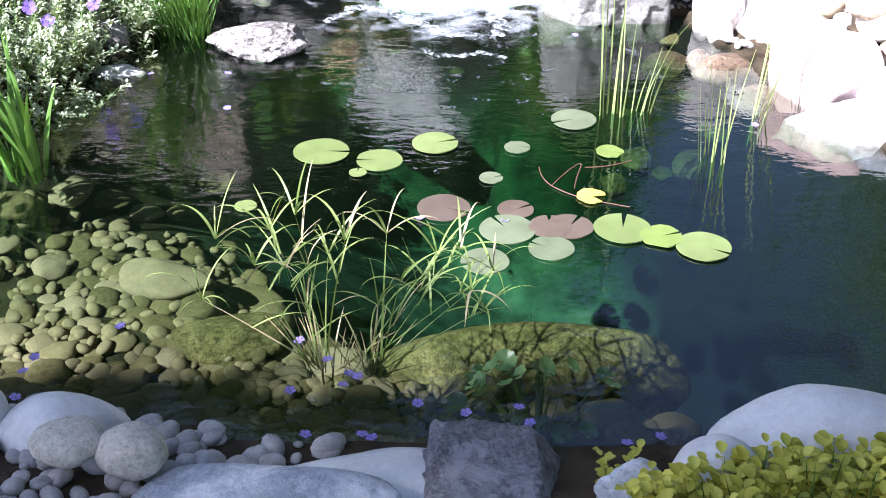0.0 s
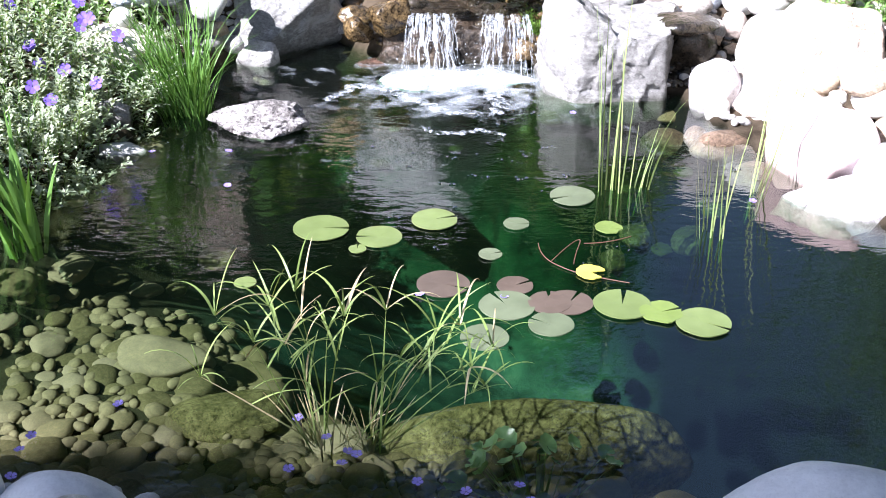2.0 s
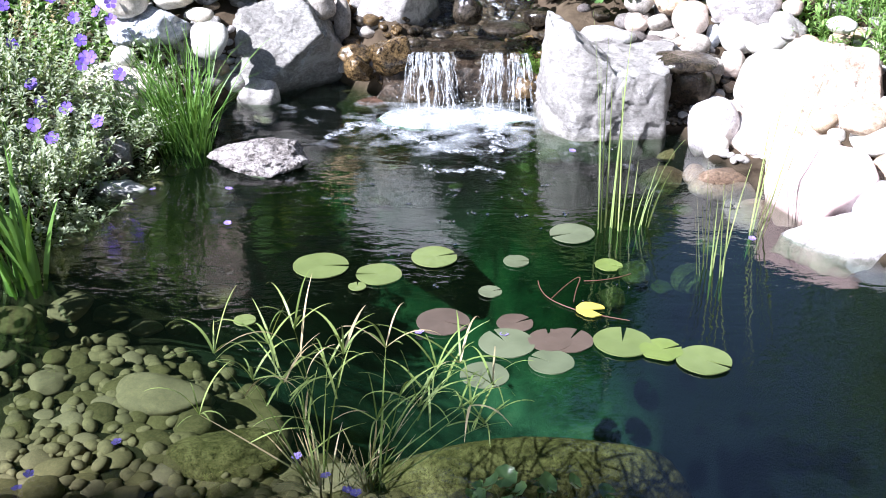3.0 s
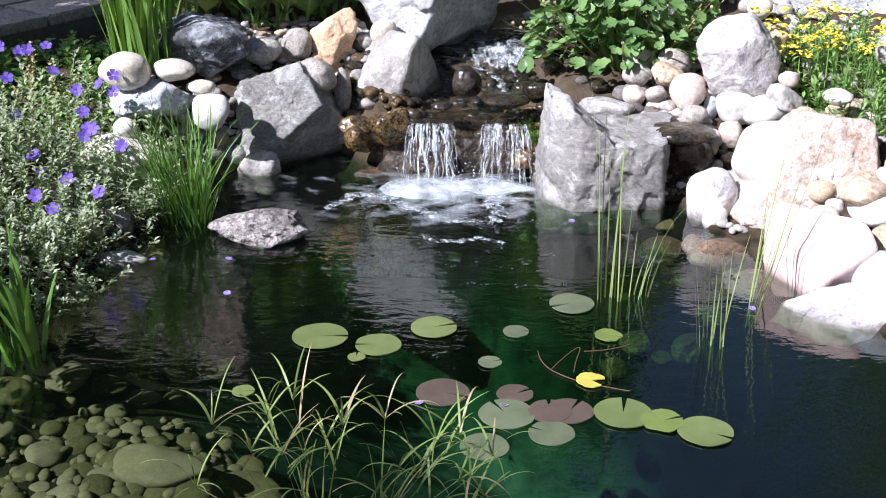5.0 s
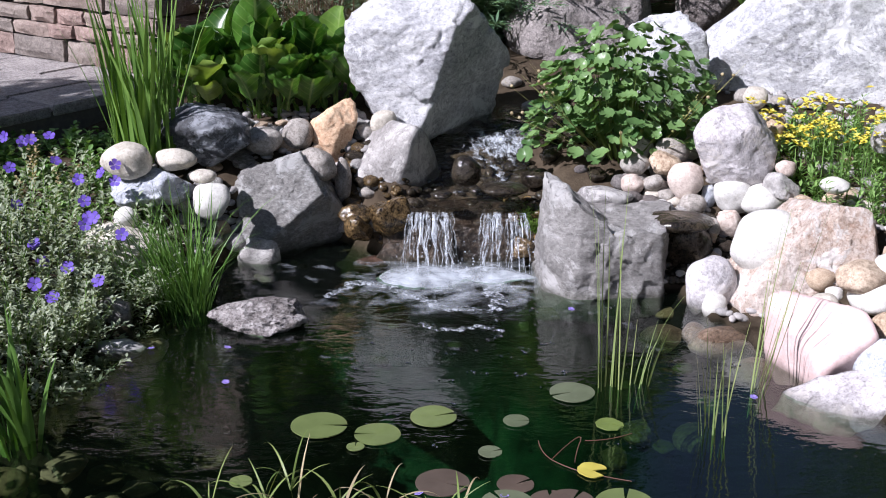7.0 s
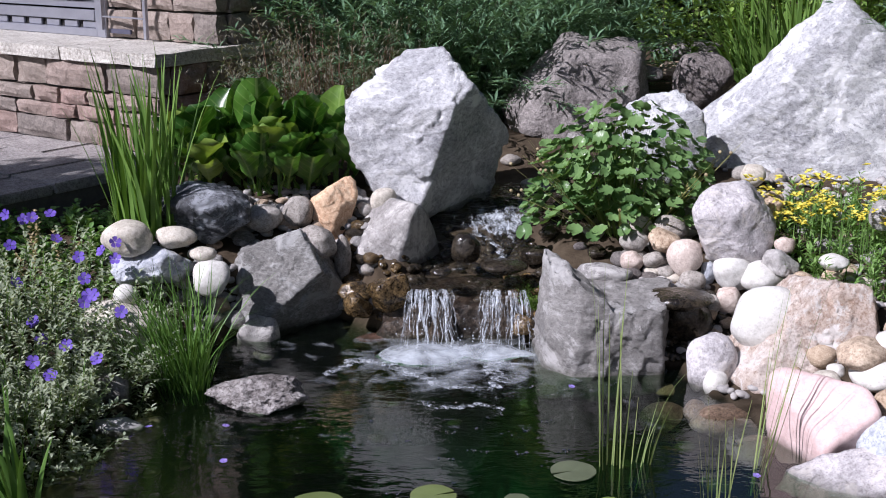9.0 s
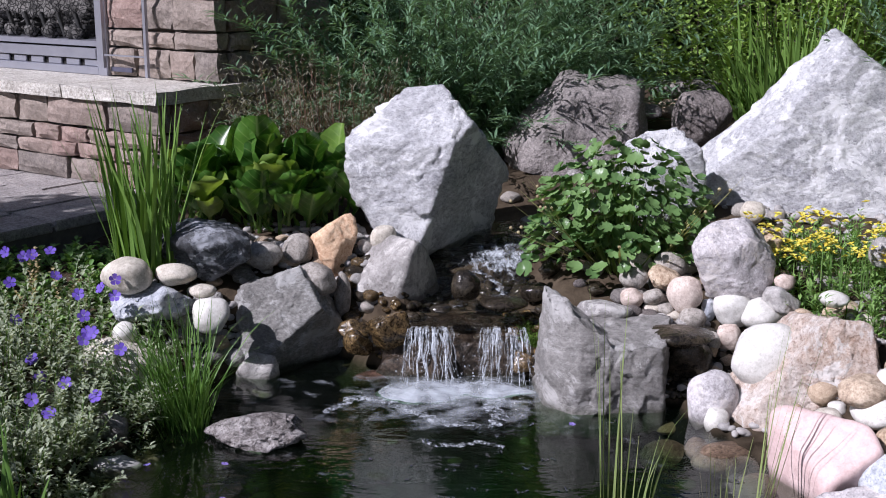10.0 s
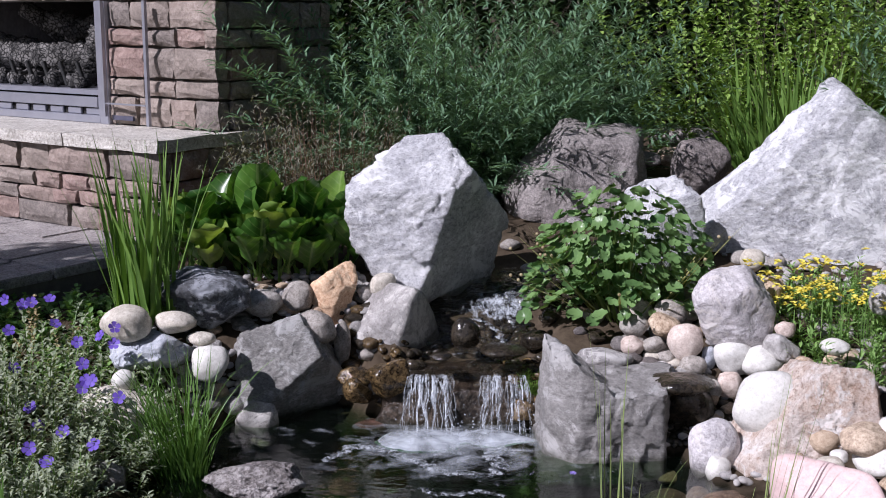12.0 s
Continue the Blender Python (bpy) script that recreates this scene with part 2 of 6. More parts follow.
def ground_mat():
    n = Nodes("soil_and_algae")
    vec = n.coords(False)
    sep = n.add("ShaderNodeSeparateXYZ")
    n.link(vec, sep.inputs[0])
    f = n.noise(vec, 9, 8, 0.65)
    fine = n.noise(vec, 70, 6, 0.7)
    soil = n.ramp(f, (0.3, (0.035, 0.026, 0.018)), (0.7, (0.11, 0.085, 0.06)))
    shelf = n.ramp(f, (0.3, (0.010, 0.011, 0.006)), (0.7, (0.034, 0.034, 0.018)))
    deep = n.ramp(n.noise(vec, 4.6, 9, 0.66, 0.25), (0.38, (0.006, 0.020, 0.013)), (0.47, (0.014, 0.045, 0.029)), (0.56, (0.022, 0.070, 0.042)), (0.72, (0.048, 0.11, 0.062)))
    # bed coloured near black right and near shore, as if unlit, hiding pad shadows
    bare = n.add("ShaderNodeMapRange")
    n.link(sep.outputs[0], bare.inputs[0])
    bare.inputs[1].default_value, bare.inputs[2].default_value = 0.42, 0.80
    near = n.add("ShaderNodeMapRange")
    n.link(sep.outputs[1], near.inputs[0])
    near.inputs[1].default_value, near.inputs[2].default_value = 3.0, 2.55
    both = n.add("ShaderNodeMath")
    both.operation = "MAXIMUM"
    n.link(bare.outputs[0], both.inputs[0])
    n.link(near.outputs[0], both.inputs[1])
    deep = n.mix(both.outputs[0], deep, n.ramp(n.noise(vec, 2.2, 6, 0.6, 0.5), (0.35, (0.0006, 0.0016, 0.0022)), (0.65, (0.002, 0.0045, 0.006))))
    rng = n.add("ShaderNodeMapRange")
    n.link(sep.outputs[2], rng.inputs[0])
    rng.inputs[1].default_value, rng.inputs[2].default_value = -0.50, -0.30
    # the shallow bed's right side gets the same painted darkness
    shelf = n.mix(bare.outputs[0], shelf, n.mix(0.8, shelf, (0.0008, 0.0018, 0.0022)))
    col = n.mix(rng.outputs[0], deep, shelf)
    edge = n.add("ShaderNodeMapRange")
    n.link(sep.outputs[2], edge.inputs[0])
    edge.inputs[1].default_value, edge.inputs[2].default_value = -0.02, 0.03
    col = n.mix(edge.outputs[0], col, soil)
    p = n.principled(col, 0.95, n.bump(fine, 0.6, 0.015))
    p.inputs["Specular IOR Level"].default_value = 0.02
    return n.mat


def water_mat(name, calm, tint, murk=0.0):
    """Clear pond water: a tinted see-through body under a surface that mirrors by Fresnel."""
    n = Nodes(name)
    vec = n.coords(False)
    sep = n.add("ShaderNodeSeparateXYZ")
    n.link(vec, sep.inputs[0])
    stretch = n.add("ShaderNodeMapping")
    stretch.inputs["Scale"].default_value = (0.9, 1.7, 1)
    n.link(vec, stretch.inputs["Vector"])
    swell = n.noise(stretch.outputs[0], 9, 3, 0.5, 0.5)
    small = n.noise(stretch.outputs[0], 30, 2, 0.5, 0.3)
    near_fall = n.add("ShaderNodeMapRange")
    n.link(sep.outputs[1], near_fall.inputs[0])
    near_fall.inputs[1].default_value, near_fall.inputs[2].default_value = 2.9, 4.4
    near_fall.inputs[3].default_value, near_fall.inputs[4].default_value = calm, max(calm, 0.12)
    b1 = n.add("ShaderNodeBump", Distance=0.03)
    n.link(swell, b1.inputs["Height"])
    n.link(near_fall.outputs[0], b1.inputs["Strength"])
    b2 = n.add("ShaderNodeBump", Distance=0.008)
    n.link(small, b2.inputs["Height"])
    n.link(near_fall.outputs[0], b2.inputs["Strength"])
    n.link(b1.outputs[0], b2.inputs["Normal"])
    fres = n.add("ShaderNodeFresnel", IOR=1.7)
    n.link(b2.outputs[0], fres.inputs["Normal"])
    clear = n.add("ShaderNodeBsdfTransparent")
    clear.inputs[0].default_value = (*tint, 1)
    if murk:
        # each metre of water lets only the tint through
        deep, mixed = n.add("ShaderNodeAttribute"), n.add("ShaderNodeCombineColor")
        deep.attribute_name = "depth"
        for k in range(3):
            left = n.add("ShaderNodeMath")
            left.operation = "POWER"
            left.inputs[0].default_value = tint[k]
            n.link(deep.outputs["Fac"], left.inputs[1])
            n.link(left.outputs[0], mixed.inputs[k])
        n.link(mixed.outputs[0], clear.inputs[0])
    gloss = n.add("ShaderNodeBsdfGlossy", Roughness=0.015)
    n.link(b2.outputs[0], gloss.inputs["Normal"])
    body = clear
    if murk:
        haze = n.add("ShaderNodeBsdfDiffuse")
        haze.inputs[0].default_value = (0.30, 0.60, 0.36, 1)
        body = n.add("ShaderNodeMixShader", Fac=murk)
        n.link(clear.outputs[0], body.inputs[1])
        n.link(haze.outputs[0], body.inputs[2])
    mix = n.add("ShaderNodeMixShader")
    n.link(fres.outputs[0], mix.inputs[0])
    n.link(body.outputs[0], mix.inputs[1])
    n.link(gloss.outputs[0], mix.inputs[2])
    n.link(mix.outputs[0], n.out.inputs["Surface"])
    return n.mat


def froth_mat(name, scale, low, high, squash=(1, 1, 1), fall=None, reach=0.70, most=1.0, detail=10, broken=0.76):
    """White water: froth broken by clear gaps."""
    n = Nodes(name)
    vec = n.coords(False)
    stretch = n.add("ShaderNodeMapping")
    stretch.inputs["Scale"].default_value = squash
    n.link(vec, stretch.inputs["Vector"])
    f = n.noise(stretch.outputs[0], scale, detail, broken, 0.35)
    if fall:
        # froth thins with distance from where the water lands
        d = n.add("ShaderNodeVectorMath")
        d.operation = "DISTANCE"
        scaled = n.add("ShaderNodeMapping")
        scaled.inputs["Scale"].default_value = (1.0, 1.25, 1.0)
        n.link(vec, scaled.inputs["Vector"])
        n.link(scaled.outputs[0], d.inputs[0])
        d.inputs[1].default_value = fall
        rng = n.add("ShaderNodeMapRange")
        n.link(d.outputs["Value"], rng.inputs[0])
        rng.inputs[1].default_value, rng.inputs[2].default_value = 0.05, reach
        rng.inputs[3].default_value, rng.inputs[4].default_value = 0.15, -0.19
        add = n.add("ShaderNodeMath")
        n.link(f, add.inputs[0])
        n.link(rng.outputs[0], add.inputs[1])
        f = add.outputs[0]
    fac = n.ramp(f, (low, 0.0), (high, most))
    clear = n.add("ShaderNodeBsdfTransparent")
    white = n.add("ShaderNodeBsdfPrincipled", Roughness=0.25)
    white.inputs["Base Color"].default_value = (0.66, 0.71, 0.77, 1)
    n.link(n.bump(n.noise(vec, 120, 4, 0.6), 0.5, 0.01), white.inputs["Normal"])
    mix = n.add("ShaderNodeMixShader")
    n.link(fac, mix.inputs[0])
    n.link(clear.outputs[0], mix.inputs[1])
    n.link(white.outputs[0], mix.inputs[2])
    n.link(mix.outputs[0], n.out.inputs["Surface"])
    return n.mat


def plain_mat(name, a, b, rough, scale=30.0, metal=0.0, relief=0.2, per_object=True):
    n = Nodes(name)
    vec = n.coords(per_object)
    f = n.noise(vec, scale, 6, 0.65)
    p = n.principled(n.ramp(f, (0.3, a), (0.7, b)), rough, n.bump(f, relief, 0.01))
    p.inputs["Metallic"].default_value = metal
    return n.mat


GROUND = ground_mat()
WATER = water_mat("pond_water", 0.05, (0.08, 0.22, 0.08), 0.0025)
STREAM = water_mat("stream_water", 0.9, (0.85, 0.86, 0.78))
FOAM = froth_mat("foam", 9, 0.42, 0.80, (1.0, 1.15, 1.0), (0.02, 4.38 * 1.25, 0.0), 0.58, 0.66, 8, 0.62)
BOIL = froth_mat("boiling_water", 12, 0.20, 0.75, (1.0, 1.0, 1.0), most=0.9, detail=5, broken=0.5)
RAPID = froth_mat("rapid", 24, 0.56, 0.80, (1.5, 0.7, 1.0), (0.26, 5.22 * 1.25, 0.30), 0.40)
CURTAIN = froth_mat("falling_water", 40, 0.42, 0.74, (1.0, 1.0, 0.30))
LACE = froth_mat("lacy_foam", 38, 0.44, 0.72)
STONE = rock_mat("ledge_stone", (0.17, 0.135, 0.115), (0.37, 0.30, 0.26), speck=0.4, relief=0.8, grain=45, patch=5, tint=0.6, tints=((0.36, 0.22, 0.19), (0.40, 0.33, 0.28), (0.20, 0.18, 0.165)), chips=0.5)
CAP = rock_mat("cap_stone", (0.44, 0.41, 0.37), (0.56, 0.53, 0.48), speck=0.35, relief=0.4, tint=0.0, chips=0.2)
MORTAR = plain_mat("mortar", (0.10, 0.09, 0.08), (0.17, 0.15, 0.13), 0.95)
PAVING = rock_mat("paving", (0.22, 0.20, 0.20), (0.36, 0.33, 0.32), speck=0.35, relief=0.4, tint=0.1)
STEEL = plain_mat("brushed_steel", (0.34, 0.345, 0.40), (0.40, 0.405, 0.46), 0.34, 12, 0.6, 0.02)
IRON = plain_mat("black_iron", (0.02, 0.02, 0.02), (0.05, 0.05, 0.05), 0.5, 60, 0.4)
SOOT = plain_mat("soot", (0.010, 0.009, 0.008), (0.03, 0.027, 0.025), 0.95)
LABEL = plain_mat("dark_plate", (0.05, 0.05, 0.08), (0.09, 0.09, 0.13), 0.4)
GRAVEL = rock_mat("gravel", (0.26, 0.25, 0.25), (0.46, 0.43, 0.41), speck=0.10, relief=0.1, patch=14, tint=0.0)


# ---- mesh helpers ----
def mesh_ob(name, verts, faces, mat, parent=None, label="", smooth=True):
    me = bpy.data.meshes.new(name)
    me.from_pydata([tuple(v) for v in verts], [], faces)
    me.materials.append(mat)
    if smooth:
        me.polygons.foreach_set("use_smooth", [True] * len(me.polygons))
    me.update()
    ob = new(name, me)
    if parent is not None:
        ob.parent = parent
    if label:
        tagged(ob, label)
    return ob


def part(name, bm, mat, parent, label="", smooth=False):
    me = bpy.data.meshes.new(name)
    bm.to_mesh(me)
    bm.free()
    me.materials.append(mat)
    if smooth:
        me.polygons.foreach_set("use_smooth", [True] * len(me.polygons))
    ob = new(name, me)
    ob.parent = parent
    if label:
        tagged(ob, label)
    return ob


def box_bm(x0, y0, z0, x1, y1, z1, bevel=0.0):
    bm = bmesh.new()
    bmesh.ops.create_cube(bm, size=1.0)
    bmesh.ops.transform(bm, matrix=Matrix.Translation(((x0 + x1) / 2, (y0 + y1) / 2, (z0 + z1) / 2)) @ Matrix.Diagonal((x1 - x0, y1 - y0, z1 - z0, 1)), verts=bm.verts)
    if bevel:
        bmesh.ops.bevel(bm, geom=bm.edges[:], offset=bevel, segments=2, affect="EDGES")
    return bm


def empty(name, loc, label, category, group="", rz=0.0, kind=""):
    ob = new(name)
    ob.matrix_world = pose(*loc, 0, 0, rz)
    return tagged(ob, label, category, group, kind)


def smooth01(a, b, v):
    s = min(max((v - a) / (b - a), 0.0), 1.0)
    return s * s * (3 - 2 * s)


# ---- the pond's shore and the lie of the land ----
SHORE = [(-2.6, 2.2), (-2.2, 2.9), (-1.5, 3.05), (-1.3, 3.4), (-1.1, 3.85), (-1.0, 4.2), (-0.85, 4.62), (-0.45, 4.86), (-0.18, 4.62), (0.34, 4.62),
         (0.42, 4.3), (0.88, 4.28), (0.95, 3.95), (1.1, 3.6), (1.15, 3.3), (1.4, 3.1), (2.0, 2.9), (2.3, 2.3), (1.2, 1.98), (0.5, 1.86), (-0.3, 1.86), (-0.9, 2.0), (-1.7, 1.95)]
EDGES = np.array([(*a, *b) for a, b in zip(SHORE, SHORE[1:] + SHORE[:1])])


def shore_distance(x, y):
    """Metres from the waterline, negative in the pond."""
    ax, ay, bx, by = EDGES.T
    dx, dy = bx - ax, by - ay
    k = np.clip(((x - ax) * dx + (y - ay) * dy) / (dx * dx + dy * dy), 0, 1)
    d = np.hypot(x - ax - k * dx, y - ay - k * dy).min()
    cross = ((ay > y) != (by > y)) & (x < (bx - ax) * (y - ay) / np.where(by == ay, 1e-9, by - ay) + ax)
    return -d if cross.sum() % 2 else d


BANK_Y = (4.3, 4.45, 4.6, 4.8, 5.0, 5.4, 5.8, 6.4, 8.0)
BANK_Z = (0.02, 0.09, 0.18, 0.26, 0.33, 0.42, 0.47, 0.52, 0.56)


def land(x, y):
    d = shore_distance(x, y)
    if d < 0:
        # a shallow shelf of stones on the left and along the near shore, deep in the middle
        deep = smooth01(-0.85, 0.75, x + 0.35 * (y - 2.6)) * smooth01(2.30, 2.95, y + 0.2 * max(x, 0))
        deep *= 1 - smooth01(0.42, 0.2, math.hypot(x - 1.0, y - 3.95)) * 0.95
        depth = 0.05 + 0.22 * smooth01(0.0, 0.4, -d) + 0.80 * deep * smooth01(0.02, 0.30, -d)
        return -depth
    rise = float(np.interp(y, BANK_Y, BANK_Z))
    back = 0.02 + rise * smooth01(0.0, 0.22, d)
    side = 0.02 + (0.13 + 0.17 * smooth01(2.4, 3.4, y)) * smooth01(0.05, 0.75, d)
    k = smooth01(4.1, 4.5, y)
    z = side * (1 - k) + back * k
    # the patio's subgrade
    z -= 0.13 * smooth01(-1.2, -1.55, x) * smooth01(5.0, 5.3, y)
    # the stream's bed
    if 4.5 < y < 6.2:
        cx = 0.1 + 0.12 * (y - 4.6)
        bed = 0.14 + 0.20 * smooth01(4.75, 5.5, y)
        w = smooth01(0.40, 0.2, abs(x - cx)) * smooth01(6.2, 5.6, y)
        z = z * (1 - w) + bed * w
    return z


def stretched(lo, hi, step, far):
    mid = np.arange(lo, hi + step / 2, step)
    grow = np.cumsum(step * 1.35 ** np.arange(1, 26))
    grow = grow[grow < far]
    return np.concatenate((lo - grow[::-1], mid, hi + grow))


def build_ground():
    xs, ys = stretched(-2.6, 2.6, 0.05, 400), stretched(1.0, 6.4, 0.05, 400)
    verts = []
    for y in ys:
        for x in xs:
            z = land(x, y)
            if -3 < x < 3 and 1 < y < 7:
                z += 0.012 * noise.noise((x * 7, y * 7, 0.3)) + 0.006 * noise.noise((x * 19, y * 19, 4))
            verts.append((x, y, z))
    nx = len(xs)
    faces = [(j * nx + i, j * nx + i + 1, (j + 1) * nx + i + 1, (j + 1) * nx + i) for j in range(len(ys) - 1) for i in range(nx - 1)]
    tagged(mesh_ob("ground", verts, faces, GROUND), "brown soil bank sloping into a green algae pond bed painted dark where it looks unlit", "ground", kind="structure")


build_ground()


def pond_water():
    """The surface, each point knowing how deep the water is under it."""
    xs, ys = np.arange(-2.9, 2.61, 0.05), np.arange(1.5, 5.01, 0.05)
    nx = len(xs)
    verts = [(x, y, 0) for y in ys for x in xs]
    faces = [(j * nx + i, j * nx + i + 1, (j + 1) * nx + i + 1, (j + 1) * nx + i) for j in range(len(ys) - 1) for i in range(nx - 1)]
    ob = mesh_ob("water", verts, faces, WATER)
    depth = ob.data.attributes.new("depth", "FLOAT", "POINT")
    depth.data.foreach_set("value", [max(0.0, -land(x, y)) for x, y, _z in verts])
    return ob


water = pond_water()
water.visible_shadow = False
tagged(water, "clear green pond water with ripples spreading from the waterfall", "water", kind="structure")


# ---- rocks ----
def sphere_points(level):
    bm = bmesh.new()
    bmesh.ops.create_icosphere(bm, subdivisions=level, radius=1.0)
    pts = np.array([v.co[:] for v in bm.verts])
    faces = [tuple(v.index for v in f.verts) for f in bm.faces]
    bm.free()
    return pts, faces


SPHERES = {level: sphere_points(level) for level in (2, 3, 4, 5, 6)}


def rock_mesh(style, seed, level, planes=None):
    """Verts of a stone that fills x, y -0.5 to 0.5 and z -0.12 to 1, and its faces."""
    pts, faces = SPHERES[level]
    rng = np.random.RandomState(seed)
    off = Vector(rng.uniform(-50, 50, 3))
    if planes is None:
        count = {"chunk": 13, "mid": 18, "crag": 16, "flat": 16, "cob": 14}[style]
        nrm = rng.normal(size=(count, 3))
        nrm /= np.linalg.norm(nrm, axis=1)[:, None]
        dist = rng.uniform({"chunk": 0.62, "cob": 0.82}.get(style, 0.70), 1.0, count)
    elif planes is not None:
        nrm = np.array([p[:3] for p in planes], float)
        nrm /= np.linalg.norm(nrm, axis=1)[:, None]
        dist = np.array([p[3] for p in planes], float)
    dots = np.maximum(pts @ nrm.T, 0.05)
    each = np.minimum(dist / dots, 1.25 if planes is None else 3.0)
    sharp = {"cob": 9, "chunk": 34, "mid": 18, "crag": 16, "flat": 14, "cut": 42}[style]
    r = (each ** -sharp).sum(axis=1) ** (-1 / sharp)
    amp = {"cob": (0.11, 0.012), "chunk": (0.06, 0.05), "mid": (0.08, 0.035), "crag": (0.16, 0.2), "flat": (0.07, 0.02), "cut": (0.06, 0.028)}[style]
    for i, p in enumerate(pts):
        v = Vector(p) + off
        wob = amp[0] * noise.noise(v * 1.3)
        if amp[1]:
            wob += amp[1] * (noise.fractal(v * 4.0, 0.8, 2.1, 5) if style != "crag" else 0.8 * noise.ridged_multi_fractal(v * 2.6, 0.9, 2.2, 5, 1.0, 2.0) - 0.8)
        r[i] *= 1 + wob
    if style in ("cut", "chunk"):
        # small breaks: each cell of the surface is tipped a little its own way
        for scale, deep in ((2.6, 0.16), (6.5, 0.13)) + (((15.0, 0.10),) if level > 5 else ()):
            for i, p in enumerate(pts):
                v = Vector(p) * scale + off
                v += 0.35 * noise.noise_vector(v * 1.2)
                c = noise.voronoi(v)[1][0]
                r[i] *= 1 + deep * (v - c).dot(noise.cell_vector(c * 5.3) - Vector((0.5, 0.5, 0.5))) / scale * 2
    out = pts * r[:, None]
    lo, hi = out.min(axis=0), out.max(axis=0)
    out = (out - lo) / (hi - lo)
    out[:, :2] -= 0.5
    out[:, 2] = out[:, 2] * 1.12 - 0.12
    return out, faces


def rock(name, loc, size, rz, seed, mat, style, label="", planes=None, level=None, carve=None):
    if level is None:
        level = 5 if max(size) > 0.3 or style == "crag" else 4
    pts, faces = rock_mesh(style, seed, level, planes)
    if carve:
        pts[:, 2] = np.minimum(pts[:, 2], [carve(*p) for p in pts])
    a = radians(rz if style in ("cob", "flat", "mid") else 0)
    ob = mesh_ob(name, pts * np.array(size), faces, mat)
    if style in ("cob", "flat"):
        a *= 0.6
    ob.matrix_world = Matrix.Translation(loc) @ Matrix.Rotation(a, 4, "Z")
    kind = mat.name.replace("_", " ")
    return tagged(ob, label or "smooth river cobble of " + kind + " on the bank", "boulder" if name in ("boulder", "slate_rock", "craggy_rock", "standing_stone") else "stone", "stones round the pond")


rock("standing_stone", (-0.065, 5.36, 0.40), (0.74, 0.50, 0.68), 0, 11, GRANITE, "cut", "tall white granite standing stone with a shaded flank",
     [(-0.24, -0.66, 0.70, 0.62), (-0.30, -0.95, 0.02, 0.54), (0.84, -0.46, -0.26, 0.42), (-0.24, -0.05, 0.96, 0.86), (0.80, 0.12, 0.58, 0.68), (-1.0, 0.0, -0.1, 0.70), (-0.72, -0.07, 0.68, 0.76),
      (0, 1, 0.1, 0.7), (0.9, 0.1, 0.1, 0.90), (-0.84, -0.15, -0.32, 0.72), (0, 0, -1, 0.95)], 6)


def shelf(x, y, z):
    """The block's top: a horn at one corner, falling to a low shelf."""
    edge = 0.04 * noise.noise((x * 9, y * 9, 5)) + 0.03 * noise.noise((x * 23, y * 23, 1))
    horn = 0.90 - 0.95 * max(0.0, x + 0.30 + 0.2 * max(0.0, y)) + edge
    return max(horn, 0.63 + 0.5 * edge + 0.05 * y)


rock("boulder", (0.625, 4.37, -0.05), (0.56, 0.42, 0.475), 0, 23, BLOCK, "cut", "large square grey limestone block with a low wet shelf",
     [(0.10, -0.98, 0.10, 0.60), (-0.70, -0.70, 0.12, 0.74), (0.10, -0.10, 0.99, 0.72), (-0.99, -0.08, 0.10, 0.80), (0.96, -0.26, 0.06, 0.86), (0, 1, 0, 0.7), (0, 0, -1, 0.7)], 6, shelf)
rock("flat_rock", (0.63, 4.60, 0.24), (0.24, 0.14, 0.07), 4, 29, LIMESTONE, "flat", "flat pale slab lying behind the limestone block")
rock("flat_rock", (0.88, 4.40, 0.20), (0.30, 0.22, 0.065), -6, 31, DARKWET, "flat", "flat dark wet stone beside the limestone block")
rock("boulder", (1.78, 5.75, 0.44), (1.18, 0.5, 0.86), 0, 37, GRANITE, "cut", "huge pointed pale granite boulder",
     [(-0.10, -0.94, 0.28, 0.50), (-0.52, -0.84, -0.12, 0.60), (-0.70, -0.10, 0.70, 0.56), (0.55, -0.15, 0.82, 0.78), (-0.9, 0.1, 0.2, 0.95), (0, 1, 0.1, 0.75), (0, 0, -1, 0.62), (0.98, -0.1, 0.1, 0.78)], 6)
rock("boulder", (1.31, 4.06, -0.05), (0.78, 0.46, 0.46), 0, 52, QUARTZ, "cut", "rough pink and white quartzite boulder leaning up the bank",
     [(-0.22, -0.86, 0.46, 0.52), (-0.66, -0.12, 0.74, 0.50), (0.85, -0.3, 0.3, 0.85), (0.2, 0.2, 0.95, 0.66), (0, 1, 0.1, 0.75), (0, 0, -1, 0.6), (-0.85, -0.4, 0.1, 0.95)], 6)
# the lower right facet tips downwards so that its shape keeps it dark
rock("boulder", (-0.68, 4.80, -0.05), (0.55, 0.40, 0.45), 0, 61, BASALT, "cut", "grey speckled boulder with a flank undercut to fall in shade",
     [(-0.14, -0.80, 0.58, 0.52), (0.60, -0.66, -0.46, 0.50), (-0.9, -0.3, 0.2, 0.80), (0.80, 0.0, 0.60, 0.66), (0, 1, 0.2, 0.7), (0, 0, -1, 0.75), (-0.30, 0.2, 0.93, 0.72), (0.97, 0.1, 0.1, 0.85)], 6)
rock("river_stone", (-0.735, 4.60, -0.04), (0.175, 0.12, 0.135), 5, 613, LIMESTONE, "mid", "pale grey stone at the foot of the speckled boulder")
